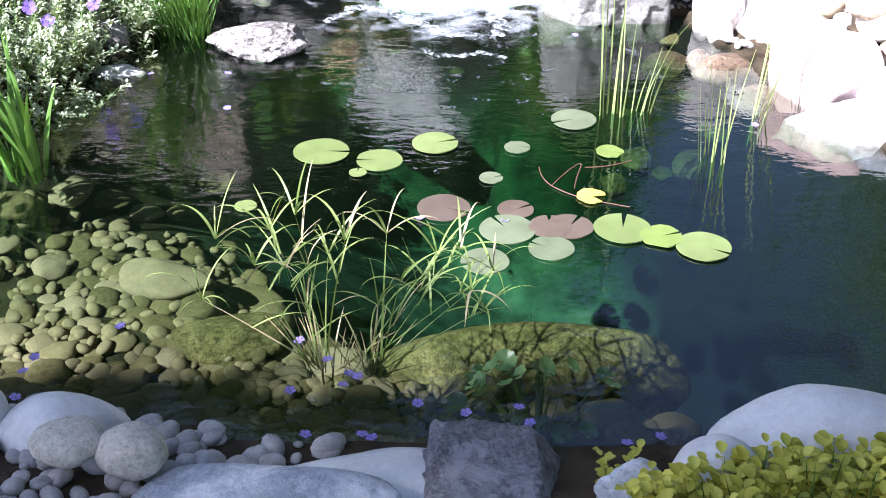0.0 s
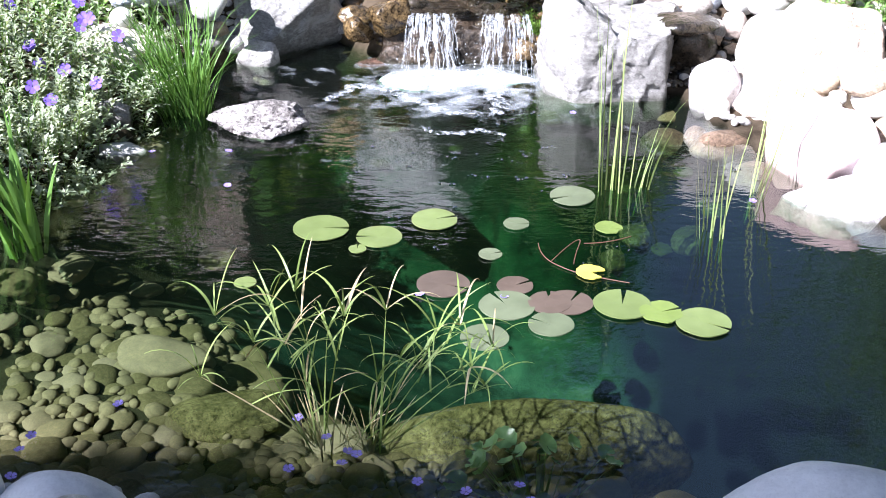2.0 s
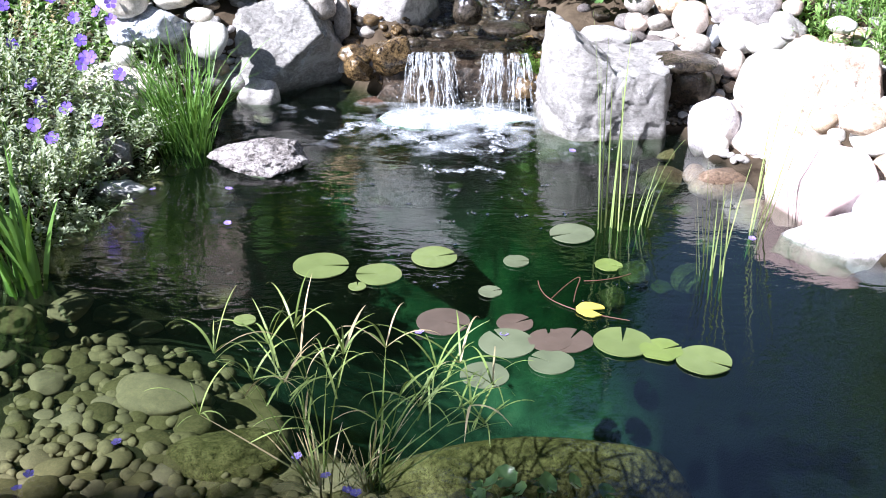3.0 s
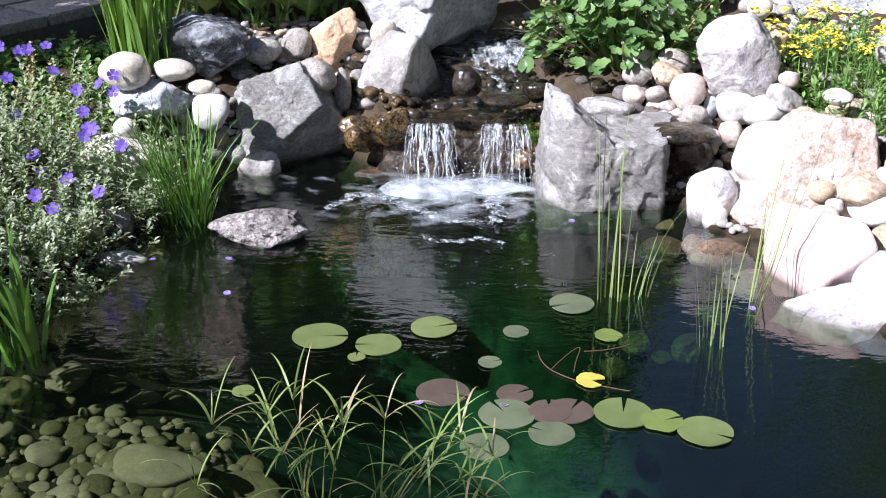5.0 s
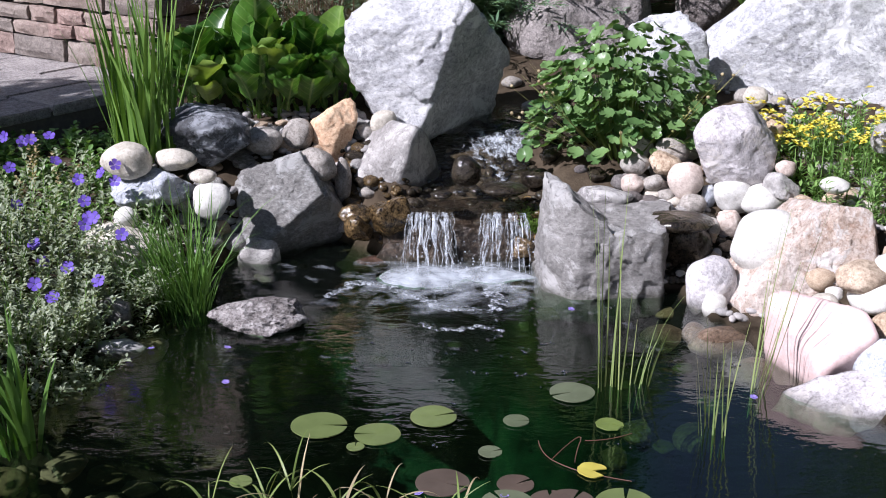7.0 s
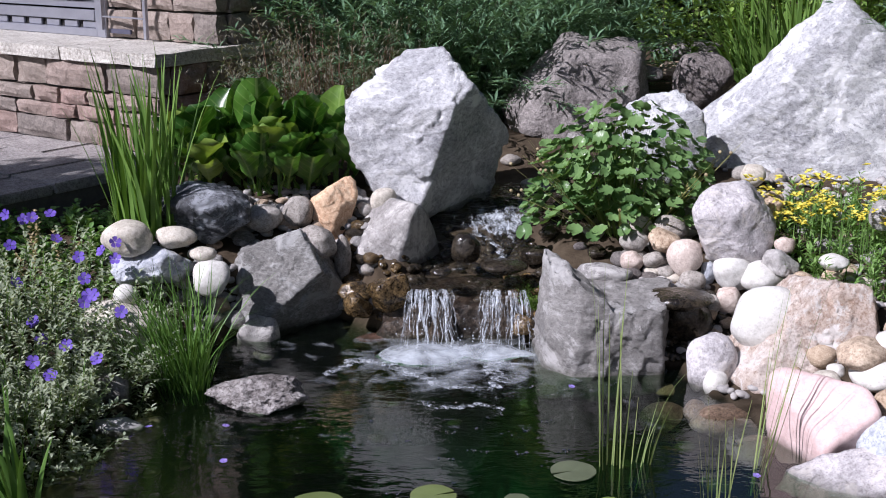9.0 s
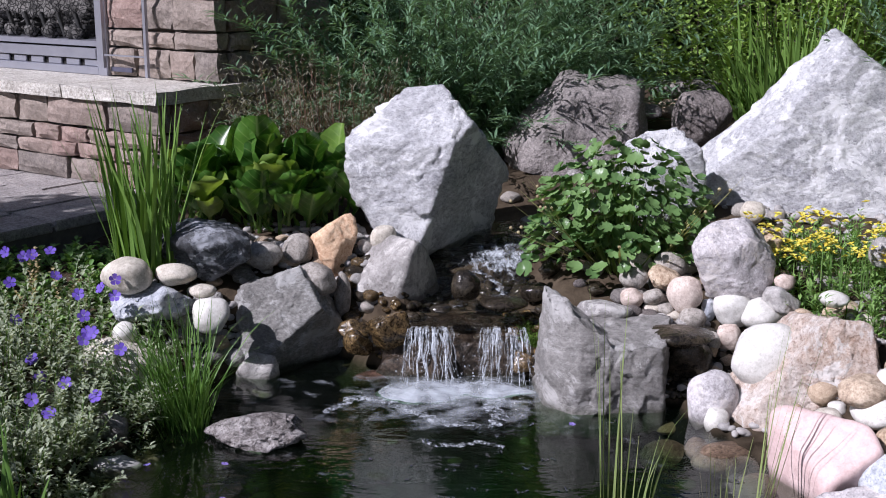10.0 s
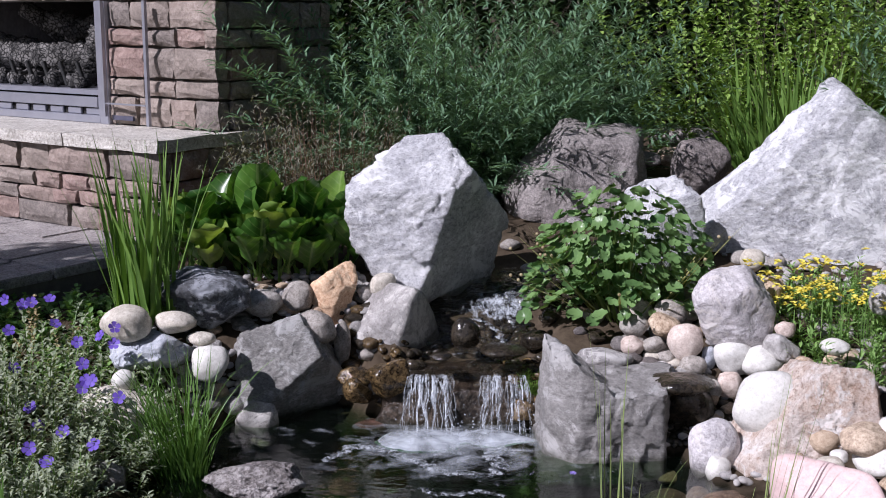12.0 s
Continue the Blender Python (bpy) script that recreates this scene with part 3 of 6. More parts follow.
rock("boulder", (1.31, 3.29, -0.05), (0.60, 0.22, 0.17), 0, 71, LILAC, "cut", "low pale boulder sloping down into the water",
     [(-0.42, -0.30, 0.86, 0.34), (-0.15, -0.98, 0.10, 0.62), (-0.9, -0.35, 0.25, 0.95), (0.95, 0, 0.2, 0.9), (0, 1, 0.2, 0.7), (0, 0, -1, 0.5), (0.2, 0.3, 0.93, 0.55)], 5)
rock("slate_rock", (0.115, 1.735, -0.08), (0.37, 0.20, 0.185), 0, 81, SLATE2, "cut", "dark slate block edging the pond",
     [(0.0, -1.0, 0.05, 0.7), (0.05, -0.2, 0.98, 0.50), (-0.96, 0.0, 0.28, 0.85), (0.80, -0.1, 0.60, 0.85), (0, 1, 0.05, 0.7), (0, 0, -1, 0.6)], 5)
rock("flat_rock", (-1.075, 3.72, -0.035), (0.19, 0.12, 0.055), 8, 83, GREYSMOOTH, "mid", "thin flat grey rock lying at the waterline")
rock("wet_rock", (0.93, 4.48, 0.02), (0.24, 0.24, 0.22), 0, 67, DARKWET, "mid", "dark wet rock beside the limestone block")
rock("boulder", (-0.215, 5.03, 0.15), (0.44, 0.32, 0.33), 0, 311, LIMESTONE, "flat", "rounded pale grey boulder beside the stream",
     [(-0.62, -0.36, 0.70, 0.50), (-0.25, -0.94, 0.10, 0.56), (0.72, -0.66, -0.22, 0.56), (-0.92, -0.3, -0.2, 0.80), (0.90, 0.1, 0.35, 0.80), (0.25, 0.25, 0.93, 0.72), (0, 1, 0, 0.7), (0, 0, -1, 0.7)], 5)
rock("boulder", (-0.975, 4.847, 0.350), (0.40, 0.29, 0.235), -19, 739, SLATE, "chunk", "dark slate boulder with white mineral patches")
rock("river_stone", (-1.224, 4.561, 0.360), (0.199, 0.177, 0.128), 0, 491, CREAM, "cob", "smooth cream river stone on the bank")
rock("river_stone", (-1.044, 4.593, 0.380), (0.164, 0.131, 0.078), -16, 93, CREAM, "cob", "small white and grey river stone")
rock("flat_rock", (-1.133, 4.568, 0.240), (0.321, 0.253, 0.145), -21, 21, BLUESTONE, "chunk", "flat blue-grey rock on the pond bank")
rock("river_stone", (-0.888, 4.496, 0.220), (0.144, 0.129, 0.128), 0, 563, WHITE, "cob", "rounded white river stone")
rock("river_stone", (-0.929, 4.545, 0.340), (0.105, 0.094, 0.049), -7, 820, CREAM, "cob", "small cream river stone")
rock("river_stone", (-1.204, 4.409, 0.200), (0.089, 0.079, 0.077), 23, 61, WHITE, "cob", "small white river stone")
rock("boulder", (-1.209, 4.381, -0.020), (0.357, 0.246, 0.243), -11, 533, CREAM, "mid", "broad cream boulder behind the grass clump")
rock("boulder", (-1.157, 3.933, -0.030), (0.170, 0.151, 0.140), 9, 369, BASALT, "chunk", "wet grey block at the edge of the water")
rock("craggy_rock", (-0.644, 3.941, -0.030), (0.366, 0.287, 0.114), -8, 799, CRAG, "crag", "craggy pale grey rock standing in the water")
rock("boulder", (-0.469, 5.079, 0.300), (0.209, 0.166, 0.254), -14, 847, ORANGE, "chunk", "orange tan sandstone boulder")
rock("river_stone", (-0.526, 4.865, 0.260), (0.183, 0.145, 0.138), -19, 269, STRIPE, "cob", "rounded grey stone with leaf shadows")
rock("river_stone", (-0.419, 4.919, 0.170), (0.072, 0.064, 0.170), -12, 27, STRIPE, "cob", "small upright brown stone")
rock("river_stone", (-0.257, 5.111, 0.400), (0.114, 0.102, 0.102), 16, 827, CREAM, "cob", "cream pebble at the foot of the standing stone")
rock("river_stone", (-0.142, 5.258, 0.420), (0.175, 0.139, 0.083), -9, 820, PEACH, "cob", "pinkish river stone at the foot of the standing stone")
rock("river_stone", (-0.747, 4.944, 0.360), (0.153, 0.136, 0.105), -8, 199, STRIPE, "cob", "brown river stone in shade")
rock("river_stone", (-0.616, 5.035, 0.360), (0.135, 0.121, 0.121), -15, 318, STRIPE, "cob", "brown river stone in shade")
rock("river_stone", (-0.336, 5.107, 0.380), (0.078, 0.070, 0.060), -7, 643, STRIPE, "cob", "brown river stone in shade")
rock("waterfall_rock", (-0.207, 4.611, 0.115), (0.184, 0.146, 0.153), 21, 876, AMBER, "chunk", "wet amber rock at the side of the fall")
rock("river_stone", (-0.361, 4.734, 0.115), (0.143, 0.128, 0.079), -2, 89, AMBER, "chunk", "wet amber stone beside the fall")
rock("river_stone", (-0.341, 4.666, 0.068), (0.123, 0.110, 0.104), 13, 346, AMBER, "chunk", "wet amber stone beside the fall")
rock("river_stone", (-0.283, 4.606, -0.050), (0.159, 0.142, 0.065), 17, 398, REDWET, "cob", "wet red-brown stone in shallow water")
rock("river_stone", (-0.426, 4.845, -0.040), (0.131, 0.117, 0.038), 7, 255, DARKWET, "cob", "wet dark stone in shallow water")
rock("stream_rock", (0.093, 4.822, 0.260), (0.123, 0.110, 0.116), -14, 254, DARKWET, "cob", "round wet black stone in the stream")
rock("river_stone", (0.328, 4.544, 0.032), (0.118, 0.106, 0.095), 5, 287, AMBER, "chunk", "wet amber stone beside the fall")
rock("river_stone", (0.373, 4.505, 0.021), (0.067, 0.060, 0.050), -20, 838, DARKWET, "cob", "wet dark stone beside the fall")
rock("river_stone", (-0.008, 4.634, 0.252), (0.089, 0.080, 0.030), 10, 861, DARKWET, "cob", "wet dark stone in the stream")
rock("river_stone", (0.249, 4.733, 0.240), (0.194, 0.173, 0.049), -6, 8, DARKWET, "cob", "wet dark stone in the stream")
rock("river_stone", (0.390, 4.945, 0.220), (0.131, 0.117, 0.072), -7, 587, DARKWET, "cob", "wet dark stone beside the stream")
rock("boulder", (1.136, 4.682, 0.340), (0.351, 0.277, 0.282), 20, 320, LILAC, "mid", "pale lilac-grey boulder above the cobbles")
rock("boulder", (0.993, 5.507, 0.480), (0.413, 0.285, 0.391), 23, 521, GRANITE, "chunk", "pale granite boulder behind the leafy plant")
rock("boulder", (0.72, 6.416, 0.48), (0.80, 0.46, 0.56), 0, 424, SHADE, "cut", "flat-topped boulder under the shrubs, leaf shade put into its brown colour",
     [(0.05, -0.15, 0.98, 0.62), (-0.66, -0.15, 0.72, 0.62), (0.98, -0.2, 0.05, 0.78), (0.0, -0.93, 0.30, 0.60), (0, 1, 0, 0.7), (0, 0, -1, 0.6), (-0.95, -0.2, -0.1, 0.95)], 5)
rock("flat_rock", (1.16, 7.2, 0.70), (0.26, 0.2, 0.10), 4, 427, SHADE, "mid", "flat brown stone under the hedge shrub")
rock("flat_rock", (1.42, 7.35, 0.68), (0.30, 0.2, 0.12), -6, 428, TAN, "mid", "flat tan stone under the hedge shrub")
rock("boulder", (1.494, 7.023, 0.580), (0.341, 0.304, 0.316), 2, 614, SHADE, "mid", "rounded boulder with leaf shade put into its colour")
rock("boulder", (1.728, 8.652, 0.680), (0.551, 0.489, 0.140), -7, 442, SHADE, "cob", "low rock under the shrubs, its shade put into the colour")
rock("river_stone", (0.818, 4.907, 0.360), (0.107, 0.096, 0.082), 3, 166, CREAM, "cob", "")
rock("river_stone", (0.931, 4.832, 0.360), (0.138, 0.123, 0.095), -11, 313, STRIPE, "cob", "")
rock("river_stone", (0.777, 4.785, 0.320), (0.123, 0.110, 0.081), -9, 833, STRIPE, "cob", "")
rock("river_stone", (0.898, 4.766, 0.320), (0.131, 0.117, 0.093), -23, 84, TAN, "mid", "")
rock("river_stone", (0.760, 4.707, 0.260), (0.096, 0.086, 0.076), -23, 474, PEACH, "cob", "")
rock("river_stone", (0.851, 4.717, 0.260), (0.119, 0.107, 0.074), 15, 288, STRIPE, "mid", "")
rock("river_stone", (0.958, 4.660, 0.260), (0.139, 0.124, 0.138), 8, 548, PEACH, "cob", "")
rock("river_stone", (0.892, 4.696, 0.220), (0.099, 0.089, 0.061), 16, 483, STRIPE, "cob", "")
rock("river_stone", (0.826, 4.727, 0.200), (0.061, 0.055, 0.052), 19, 352, BLUESTONE, "cob", "")
rock("river_stone", (0.870, 4.589, 0.190), (0.111, 0.099, 0.071), -16, 690, LIMESTONE, "mid", "")
rock("river_stone", (0.982, 4.596, 0.200), (0.106, 0.094, 0.083), -13, 69, STRIPE, "cob", "")
rock("river_stone", (1.056, 4.651, 0.220), (0.059, 0.053, 0.087), 1, 208, BLUESTONE, "cob", "")
rock("river_stone", (1.147, 4.617, 0.220), (0.173, 0.154, 0.134), 15, 648, WHITE, "cob", "")
rock("river_stone", (1.247, 4.560, 0.220), (0.178, 0.159, 0.115), 3, 283, WHITE, "cob", "")
rock("river_stone", (1.309, 4.549, 0.280), (0.155, 0.138, 0.110), -14, 365, LIMESTONE, "chunk", "")
rock("river_stone", (1.102, 4.496, 0.150), (0.098, 0.088, 0.100), 2, 765, PEACH, "mid", "")
rock("river_stone", (1.041, 4.483, 0.150), (0.066, 0.059, 0.072), 12, 329, STRIPE, "cob", "")
rock("river_stone", (1.376, 4.470, 0.240), (0.094, 0.084, 0.076), 15, 572, TAN, "cob", "")
rock("river_stone", (1.524, 4.568, 0.300), (0.118, 0.106, 0.060), -13, 332, WHITE, "cob", "")
rock("river_stone", (1.513, 4.537, 0.240), (0.084, 0.075, 0.065), -19, 860, TAN, "mid", "")
rock("river_stone", (1.052, 4.910, 0.380), (0.081, 0.072, 0.075), -22, 726, STRIPE, "cob", "")
rock("river_stone", (1.034, 4.681, 0.140), (0.070, 0.063, 0.041), -11, 285, DARKWET, "cob", "")
rock("river_stone", (1.075, 4.661, 0.160), (0.055, 0.049, 0.059), 23, 597, STRIPE, "cob", "")
rock("river_stone", (1.135, 4.516, 0.100), (0.069, 0.062, 0.064), 14, 883, CREAM, "cob", "")
rock("river_stone", (1.399, 5.392, 0.460), (0.110, 0.098, 0.096), -10, 126, CREAM, "cob", "")
rock("river_stone", (1.365, 4.939, 0.440), (0.098, 0.088, 0.092), -4, 182, TAN, "mid", "")
rock("river_stone", (1.336, 4.600, 0.360), (0.085, 0.076, 0.063), -7, 471, PEACH, "cob", "")
rock("river_stone", (1.745, 4.689, 0.440), (0.112, 0.100, 0.113), -24, 44, LIMESTONE, "cob", "pale flat stone under the yellow flowers")
rock("boulder", (1.173, 4.170, 0.120), (0.275, 0.217, 0.233), -3, 715, WHITE, "cob", "large rounded white boulder")
rock("boulder", (0.969, 4.123, -0.030), (0.185, 0.147, 0.217), -20, 293, LILAC, "cob", "rounded pale grey boulder at the waterline")
rock("river_stone", (0.968, 4.042, -0.020), (0.093, 0.083, 0.097), 22, 692, WHITE, "cob", "white stone at the waterline")
rock("boulder", (1.225, 3.53, -0.06), (0.37, 0.29, 0.30), 0, 19, PINK, "flat", "large smooth pink boulder with a shaded underside at the waterline",
     [(-0.36, -0.52, 0.78, 0.56), (0.30, -0.86, -0.42, 0.52), (-0.90, -0.40, -0.10, 0.72), (0.90, 0.0, 0.44, 0.68), (0.25, 0.30, 0.92, 0.66), (0, 1, 0, 0.7), (0, 0, -1, 0.66)], 5)
rock("boulder", (1.361, 3.394, 0.000), (0.216, 0.171, 0.178), -5, 296, BLUEWHITE, "cob", "rounded pale blue-grey boulder")
rock("river_stone", (1.396, 3.529, 0.100), (0.132, 0.118, 0.109), -5, 157, TAN, "cob", "rounded tan stone on the bank")
rock("river_stone", (1.375, 3.764, 0.200), (0.169, 0.150, 0.095), 24, 668, TAN, "cob", "long tan river stone")
rock("river_stone", (1.434, 3.737, 0.140), (0.197, 0.175, 0.096), 1, 883, WHITE, "cob", "flat white river stone")
rock("river_stone", (1.177, 3.774, 0.080), (0.106, 0.095, 0.110), 14, 697, TAN, "mid", "small tan wedge of stone")
rock("river_stone", (1.274, 3.799, 0.120), (0.099, 0.089, 0.049), -21, 301, CREAM, "cob", "")
rock("river_stone", (1.485, 3.786, 0.240), (0.129, 0.115, 0.077), 14, 197, WHITE, "cob", "")
rock("boulder", (-0.746, 1.850, -0.030), (0.270, 0.184, 0.154), 3, 300, GREYSMOOTH, "cob", "smooth grey boulder at the near edge of the pond")
rock("boulder", (-0.927, 1.880, -0.020), (0.150, 0.104, 0.189), -17, 257, GREYSMOOTH, "cob", "smooth grey boulder at the near edge of the pond")
rock("river_stone", (-0.686, 1.719, 0.100), (0.146, 0.115, 0.068), -1, 614, CREAM, "cob", "cream river stone lying on gravel")
rock("river_stone", (-0.568, 1.705, 0.080), (0.134, 0.105, 0.088), -15, 340, CREAM, "cob", "rounded cream river stone lying on gravel")
rock("flat_rock", (-0.183, 1.707, -0.050), (0.596, 0.258, 0.107), 11, 10, GREYSMOOTH, "flat", "long flat grey rock edging the pond")
rock("boulder", (0.349, 1.691, 0.000), (0.135, 0.106, 0.119), -2, 46, BLUEWHITE, "chunk", "pale angular rock edging the pond")
rock("boulder", (0.492, 1.684, 0.020), (0.173, 0.135, 0.145), 4, 174, GREYSMOOTH, "mid", "grey rock edging the pond")
rock("boulder", (0.734, 1.777, -0.080), (0.496, 0.285, 0.272), -2, 803, GREYSMOOTH, "cob", "large smooth grey boulder at the near edge of the pond")
rock("flat_rock", (-0.315, 1.619, 0.020), (0.512, 0.199, 0.113), -2, 298, BLUESTONE, "flat", "bluish flat rock at the near edge")
rock("boulder", (0.484, 1.929, -0.140), (0.129, 0.102, 0.126), 11, 100, BROWNWET, "cob", "brown stone lying just under water")

def scatter(count, seed, region, test=None):
    rng = random.Random(seed)
    done, tries = [], 0
    while len(done) < count and tries < count * 60:
        tries += 1
        x, y = rng.uniform(region[0], region[1]), rng.uniform(region[2], region[3])
        if test is None or test(x, y):
            done.append((x, y, rng))
    return done


# ---- gravel ----
def gravel(name, count, seed, region, size, label, test=None, mat=None):
    base, faces = SPHERES[2]
    verts, polys = [], []
    for x, y, rng in scatter(count, seed, region, test):
        w = rng.uniform(*size)
        turn = Euler((rng.uniform(-0.4, 0.4), rng.uniform(-0.4, 0.4), rng.uniform(0, 6.3))).to_matrix()
        scale = np.array((w, w * rng.uniform(0.6, 1), w * rng.uniform(0.4, 0.7)))
        pts = (base * scale) @ np.array(turn).T + np.array((x, y, land(x, y) + w * rng.uniform(0.1, 0.6)))
        n0 = len(verts)
        verts.extend(pts)
        polys.extend(tuple(n0 + i for i in f) for f in faces)
    return tagged(mesh_ob(name, verts, polys, mat or GRAVEL), label, "gravel", kind="stuff")


# ---- stones under the water ----
def bed_stones():
    shapes = []
    for k in range(7):
        pts, faces = rock_mesh("cob" if k % 3 else "mid", 700 + k, 3)
        me = bpy.data.meshes.new("bed_stone")
        me.from_pydata([tuple(p) for p in pts], [], faces)
        me.polygons.foreach_set("use_smooth", [True] * len(me.polygons))
        me.materials.append(BEDROCK)
        shapes.append(me)
    placed = []
    rng = random.Random(5)
    tries = 0
    while len(placed) < 298 and tries < 60000:
        tries += 1
        x, y = (rng.uniform(-1.15, -0.1), rng.uniform(2.0, 3.1)) if len(placed) < 225 else (rng.uniform(-1.3, 1.35), rng.uniform(1.95, 4.8))
        if not -2 < shore_distance(x, y) < -0.02:
            continue
        z = land(x, y)
        if z < -0.42 or (x > 0.6 and y < 3.5):
            continue
        w = rng.choice((0.055, 0.065, 0.075, 0.09, 0.11, 0.14)) * rng.uniform(0.8, 1.2)
        if y > 4.2 or y < 2.2:
            w *= 0.7
        if any((x - a) ** 2 + (y - b) ** 2 < (0.37 * (w + c)) ** 2 for a, b, c in placed):
            continue
        placed.append((x, y, w))
        ob = new("bed_stone", rng.choice(shapes))
        ob.matrix_world = Matrix.LocRotScale((x, y, z - 0.01), Euler((0, 0, rng.uniform(0, 6.3))), (w * rng.uniform(1.0, 1.35), w, w * rng.uniform(0.3, 0.5)))
        tagged(ob, "algae-coated olive river stone on the pond bed", "stone", "stones on the pond bed")


bed_stones()
PEBBLE = rock_mat("algae_coated_pebble", (0.08, 0.075, 0.045), (0.30, 0.27, 0.19), speck=0.3, relief=0.2, patch=14, waterline=False)
gravel("pebbles", 380, 35, (-0.48, -0.06, 1.94, 2.24), (0.008, 0.022), "small pale pebbles in the shallows at the sedge's foot", None, PEBBLE)
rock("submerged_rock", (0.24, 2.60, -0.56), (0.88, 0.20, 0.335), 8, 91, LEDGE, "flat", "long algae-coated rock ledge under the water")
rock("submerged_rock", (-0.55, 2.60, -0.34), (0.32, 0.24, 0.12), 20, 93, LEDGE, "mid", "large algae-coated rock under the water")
rock("submerged_rock", (-0.78, 2.85, -0.31), (0.28, 0.17, 0.10), -15, 97, BEDROCK, "mid", "algae-coated rock under the water")
for dx, dy, w, s in ((0.80, 4.05, 0.16, 1), (0.95, 3.85, 0.18, 2), (0.72, 3.92, 0.13, 3), (0.86, 3.70, 0.15, 4), (1.02, 3.66, 0.14, 5), (0.66, 4.10, 0.12, 6), (0.90, 3.98, 0.11, 7)):
    rock("submerged_rock", (dx, dy, land(dx, dy) - 0.02), (w * 1.3, w, w * 0.55), 20 * s, 150 + s, BROWNWET, "cob", "brown stone lying in the shallows below the block")

def bank_stones(count, seed, region, mats, sizes):
    rng = random.Random(seed)
    shapes = []
    for k in range(8):
        pts, faces = rock_mesh("cob" if k % 2 else "mid", 860 + seed + k, 3)
        me = bpy.data.meshes.new("river_stone")
        me.from_pydata([tuple(p) for p in pts], [], faces)
        me.polygons.foreach_set("use_smooth", [True] * len(me.polygons))
        me.materials.append(mats[k % len(mats)])
        shapes.append((me, mats[k % len(mats)].name.replace("_", " ")))
    for x, y, _r in scatter(count, seed, region, lambda a, b: shore_distance(a, b) > 0.03):
        w = rng.uniform(*sizes)
        me, kind = rng.choice(shapes)
        ob = new("river_stone", me)
        ob.matrix_world = Matrix.LocRotScale((x, y, land(x, y) - 0.01), Euler((0, 0, rng.uniform(0, 6.3))), (w * rng.uniform(1, 1.35), w, w * rng.uniform(0.5, 0.75)))
        tagged(ob, "small river stone of " + kind + " wedged between boulders", "stone", "stones round the pond")


bank_stones(70, 3, (-1.15, -0.28, 4.4, 5.25), (STRIPE, LIMESTONE, TAN, BASALT), (0.05, 0.10))
bank_stones(80, 11, (0.82, 1.7, 4.2, 5.3), (STRIPE, CREAM, LIMESTONE, TAN), (0.05, 0.10))
bank_stones(26, 43, (-0.48, -0.29, 4.62, 5.15), (DARKWET, AMBER, STRIPE, DARKWET), (0.045, 0.09))
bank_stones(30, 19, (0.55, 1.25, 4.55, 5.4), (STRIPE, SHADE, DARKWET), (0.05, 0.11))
bank_stones(24, 27, (1.1, 1.8, 3.3, 4.2), (CREAM, TAN, WHITE), (0.06, 0.12))
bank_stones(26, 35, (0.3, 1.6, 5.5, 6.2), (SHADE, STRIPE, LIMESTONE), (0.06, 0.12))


def dry(x, y):
    return shore_distance(x, y) > 0.02


gravel("gravel", 420, 31, (-1.1, -0.2, 1.35, 1.95), (0.012, 0.034), "loose grey gravel at the near edge of the pond", dry)
gravel("gravel", 200, 39, (0.84, 1.2, 4.15, 4.6), (0.01, 0.03), "small wet stones beside the limestone block", dry, DARKWET)
gravel("gravel", 900, 32, (0.8, 2.3, 3.9, 5.9), (0.01, 0.034), "loose pebbles between the boulders", dry)
gravel("gravel", 500, 33, (-1.4, -0.25, 4.3, 5.4), (0.01, 0.032), "loose pebbles between the boulders", dry)
gravel("pebbles", 800, 36, (-1.25, 0.0, 2.0, 3.2), (0.010, 0.030), "small algae-coated pebbles on the pond bed", lambda x, y: shore_distance(x, y) < 0 and land(x, y) > -0.4, BEDROCK)
gravel("pebbles", 300, 34, (-0.55, 0.2, 2.0, 2.35), (0.008, 0.022), "small pebbles under shallow water", lambda x, y: shore_distance(x, y) < 0)


# ---- patio and fireplace ----
def pieces_row(parent, name, mat, y, z0, z1, x0, x1, widths, rng, depth=0.09, axis="x", gap=0.007):
    """A course of hewn stones whose faces stand at y, each a little uneven."""
    x = x0
    while x < x1 - 0.03:
        w = min(rng.choice(widths) * rng.uniform(0.85, 1.15), x1 - x)
        if x1 - x - w < 0.08:
            w = x1 - x
        out = rng.uniform(0.0, 0.022)
        bm = bmesh.new()
        bmesh.ops.create_cube(bm, size=1.0)
        bmesh.ops.subdivide_edges(bm, edges=bm.edges[:], cuts=2, use_grid_fill=True)
        for v in bm.verts:
            face = smooth01(0.1, -0.5, v.co.y)
            edge = max(abs(v.co.x), abs(v.co.z)) > 0.4
            v.co.x, v.co.y, v.co.z = v.co.x * (w - gap) * (0.965 if edge else 1), v.co.y * depth, v.co.z * (z1 - z0 - gap) * (0.93 if edge else 1)
            v.co.y += (0.012 if edge else -0.006) * face
            v.co += Vector((rng.uniform(-1, 1), rng.uniform(-1, 1), rng.uniform(-1, 1))) * 0.007
        place = Vector((x + w / 2, y + depth / 2 - out, (z0 + z1) / 2))
        turn = Matrix.Identity(4)
        if axis == "y":
            turn = Matrix.Rotation(math.pi / 2, 4, "Z")
            place = Vector((-(y + depth / 2 - out), x + w / 2, (z0 + z1) / 2))
        bmesh.ops.transform(bm, matrix=Matrix.Translation(place) @ turn, verts=bm.verts)
        part(name, bm, mat, parent, smooth=False)
        x += w


HEARTH = (-1.415, 6.06, 0.46)


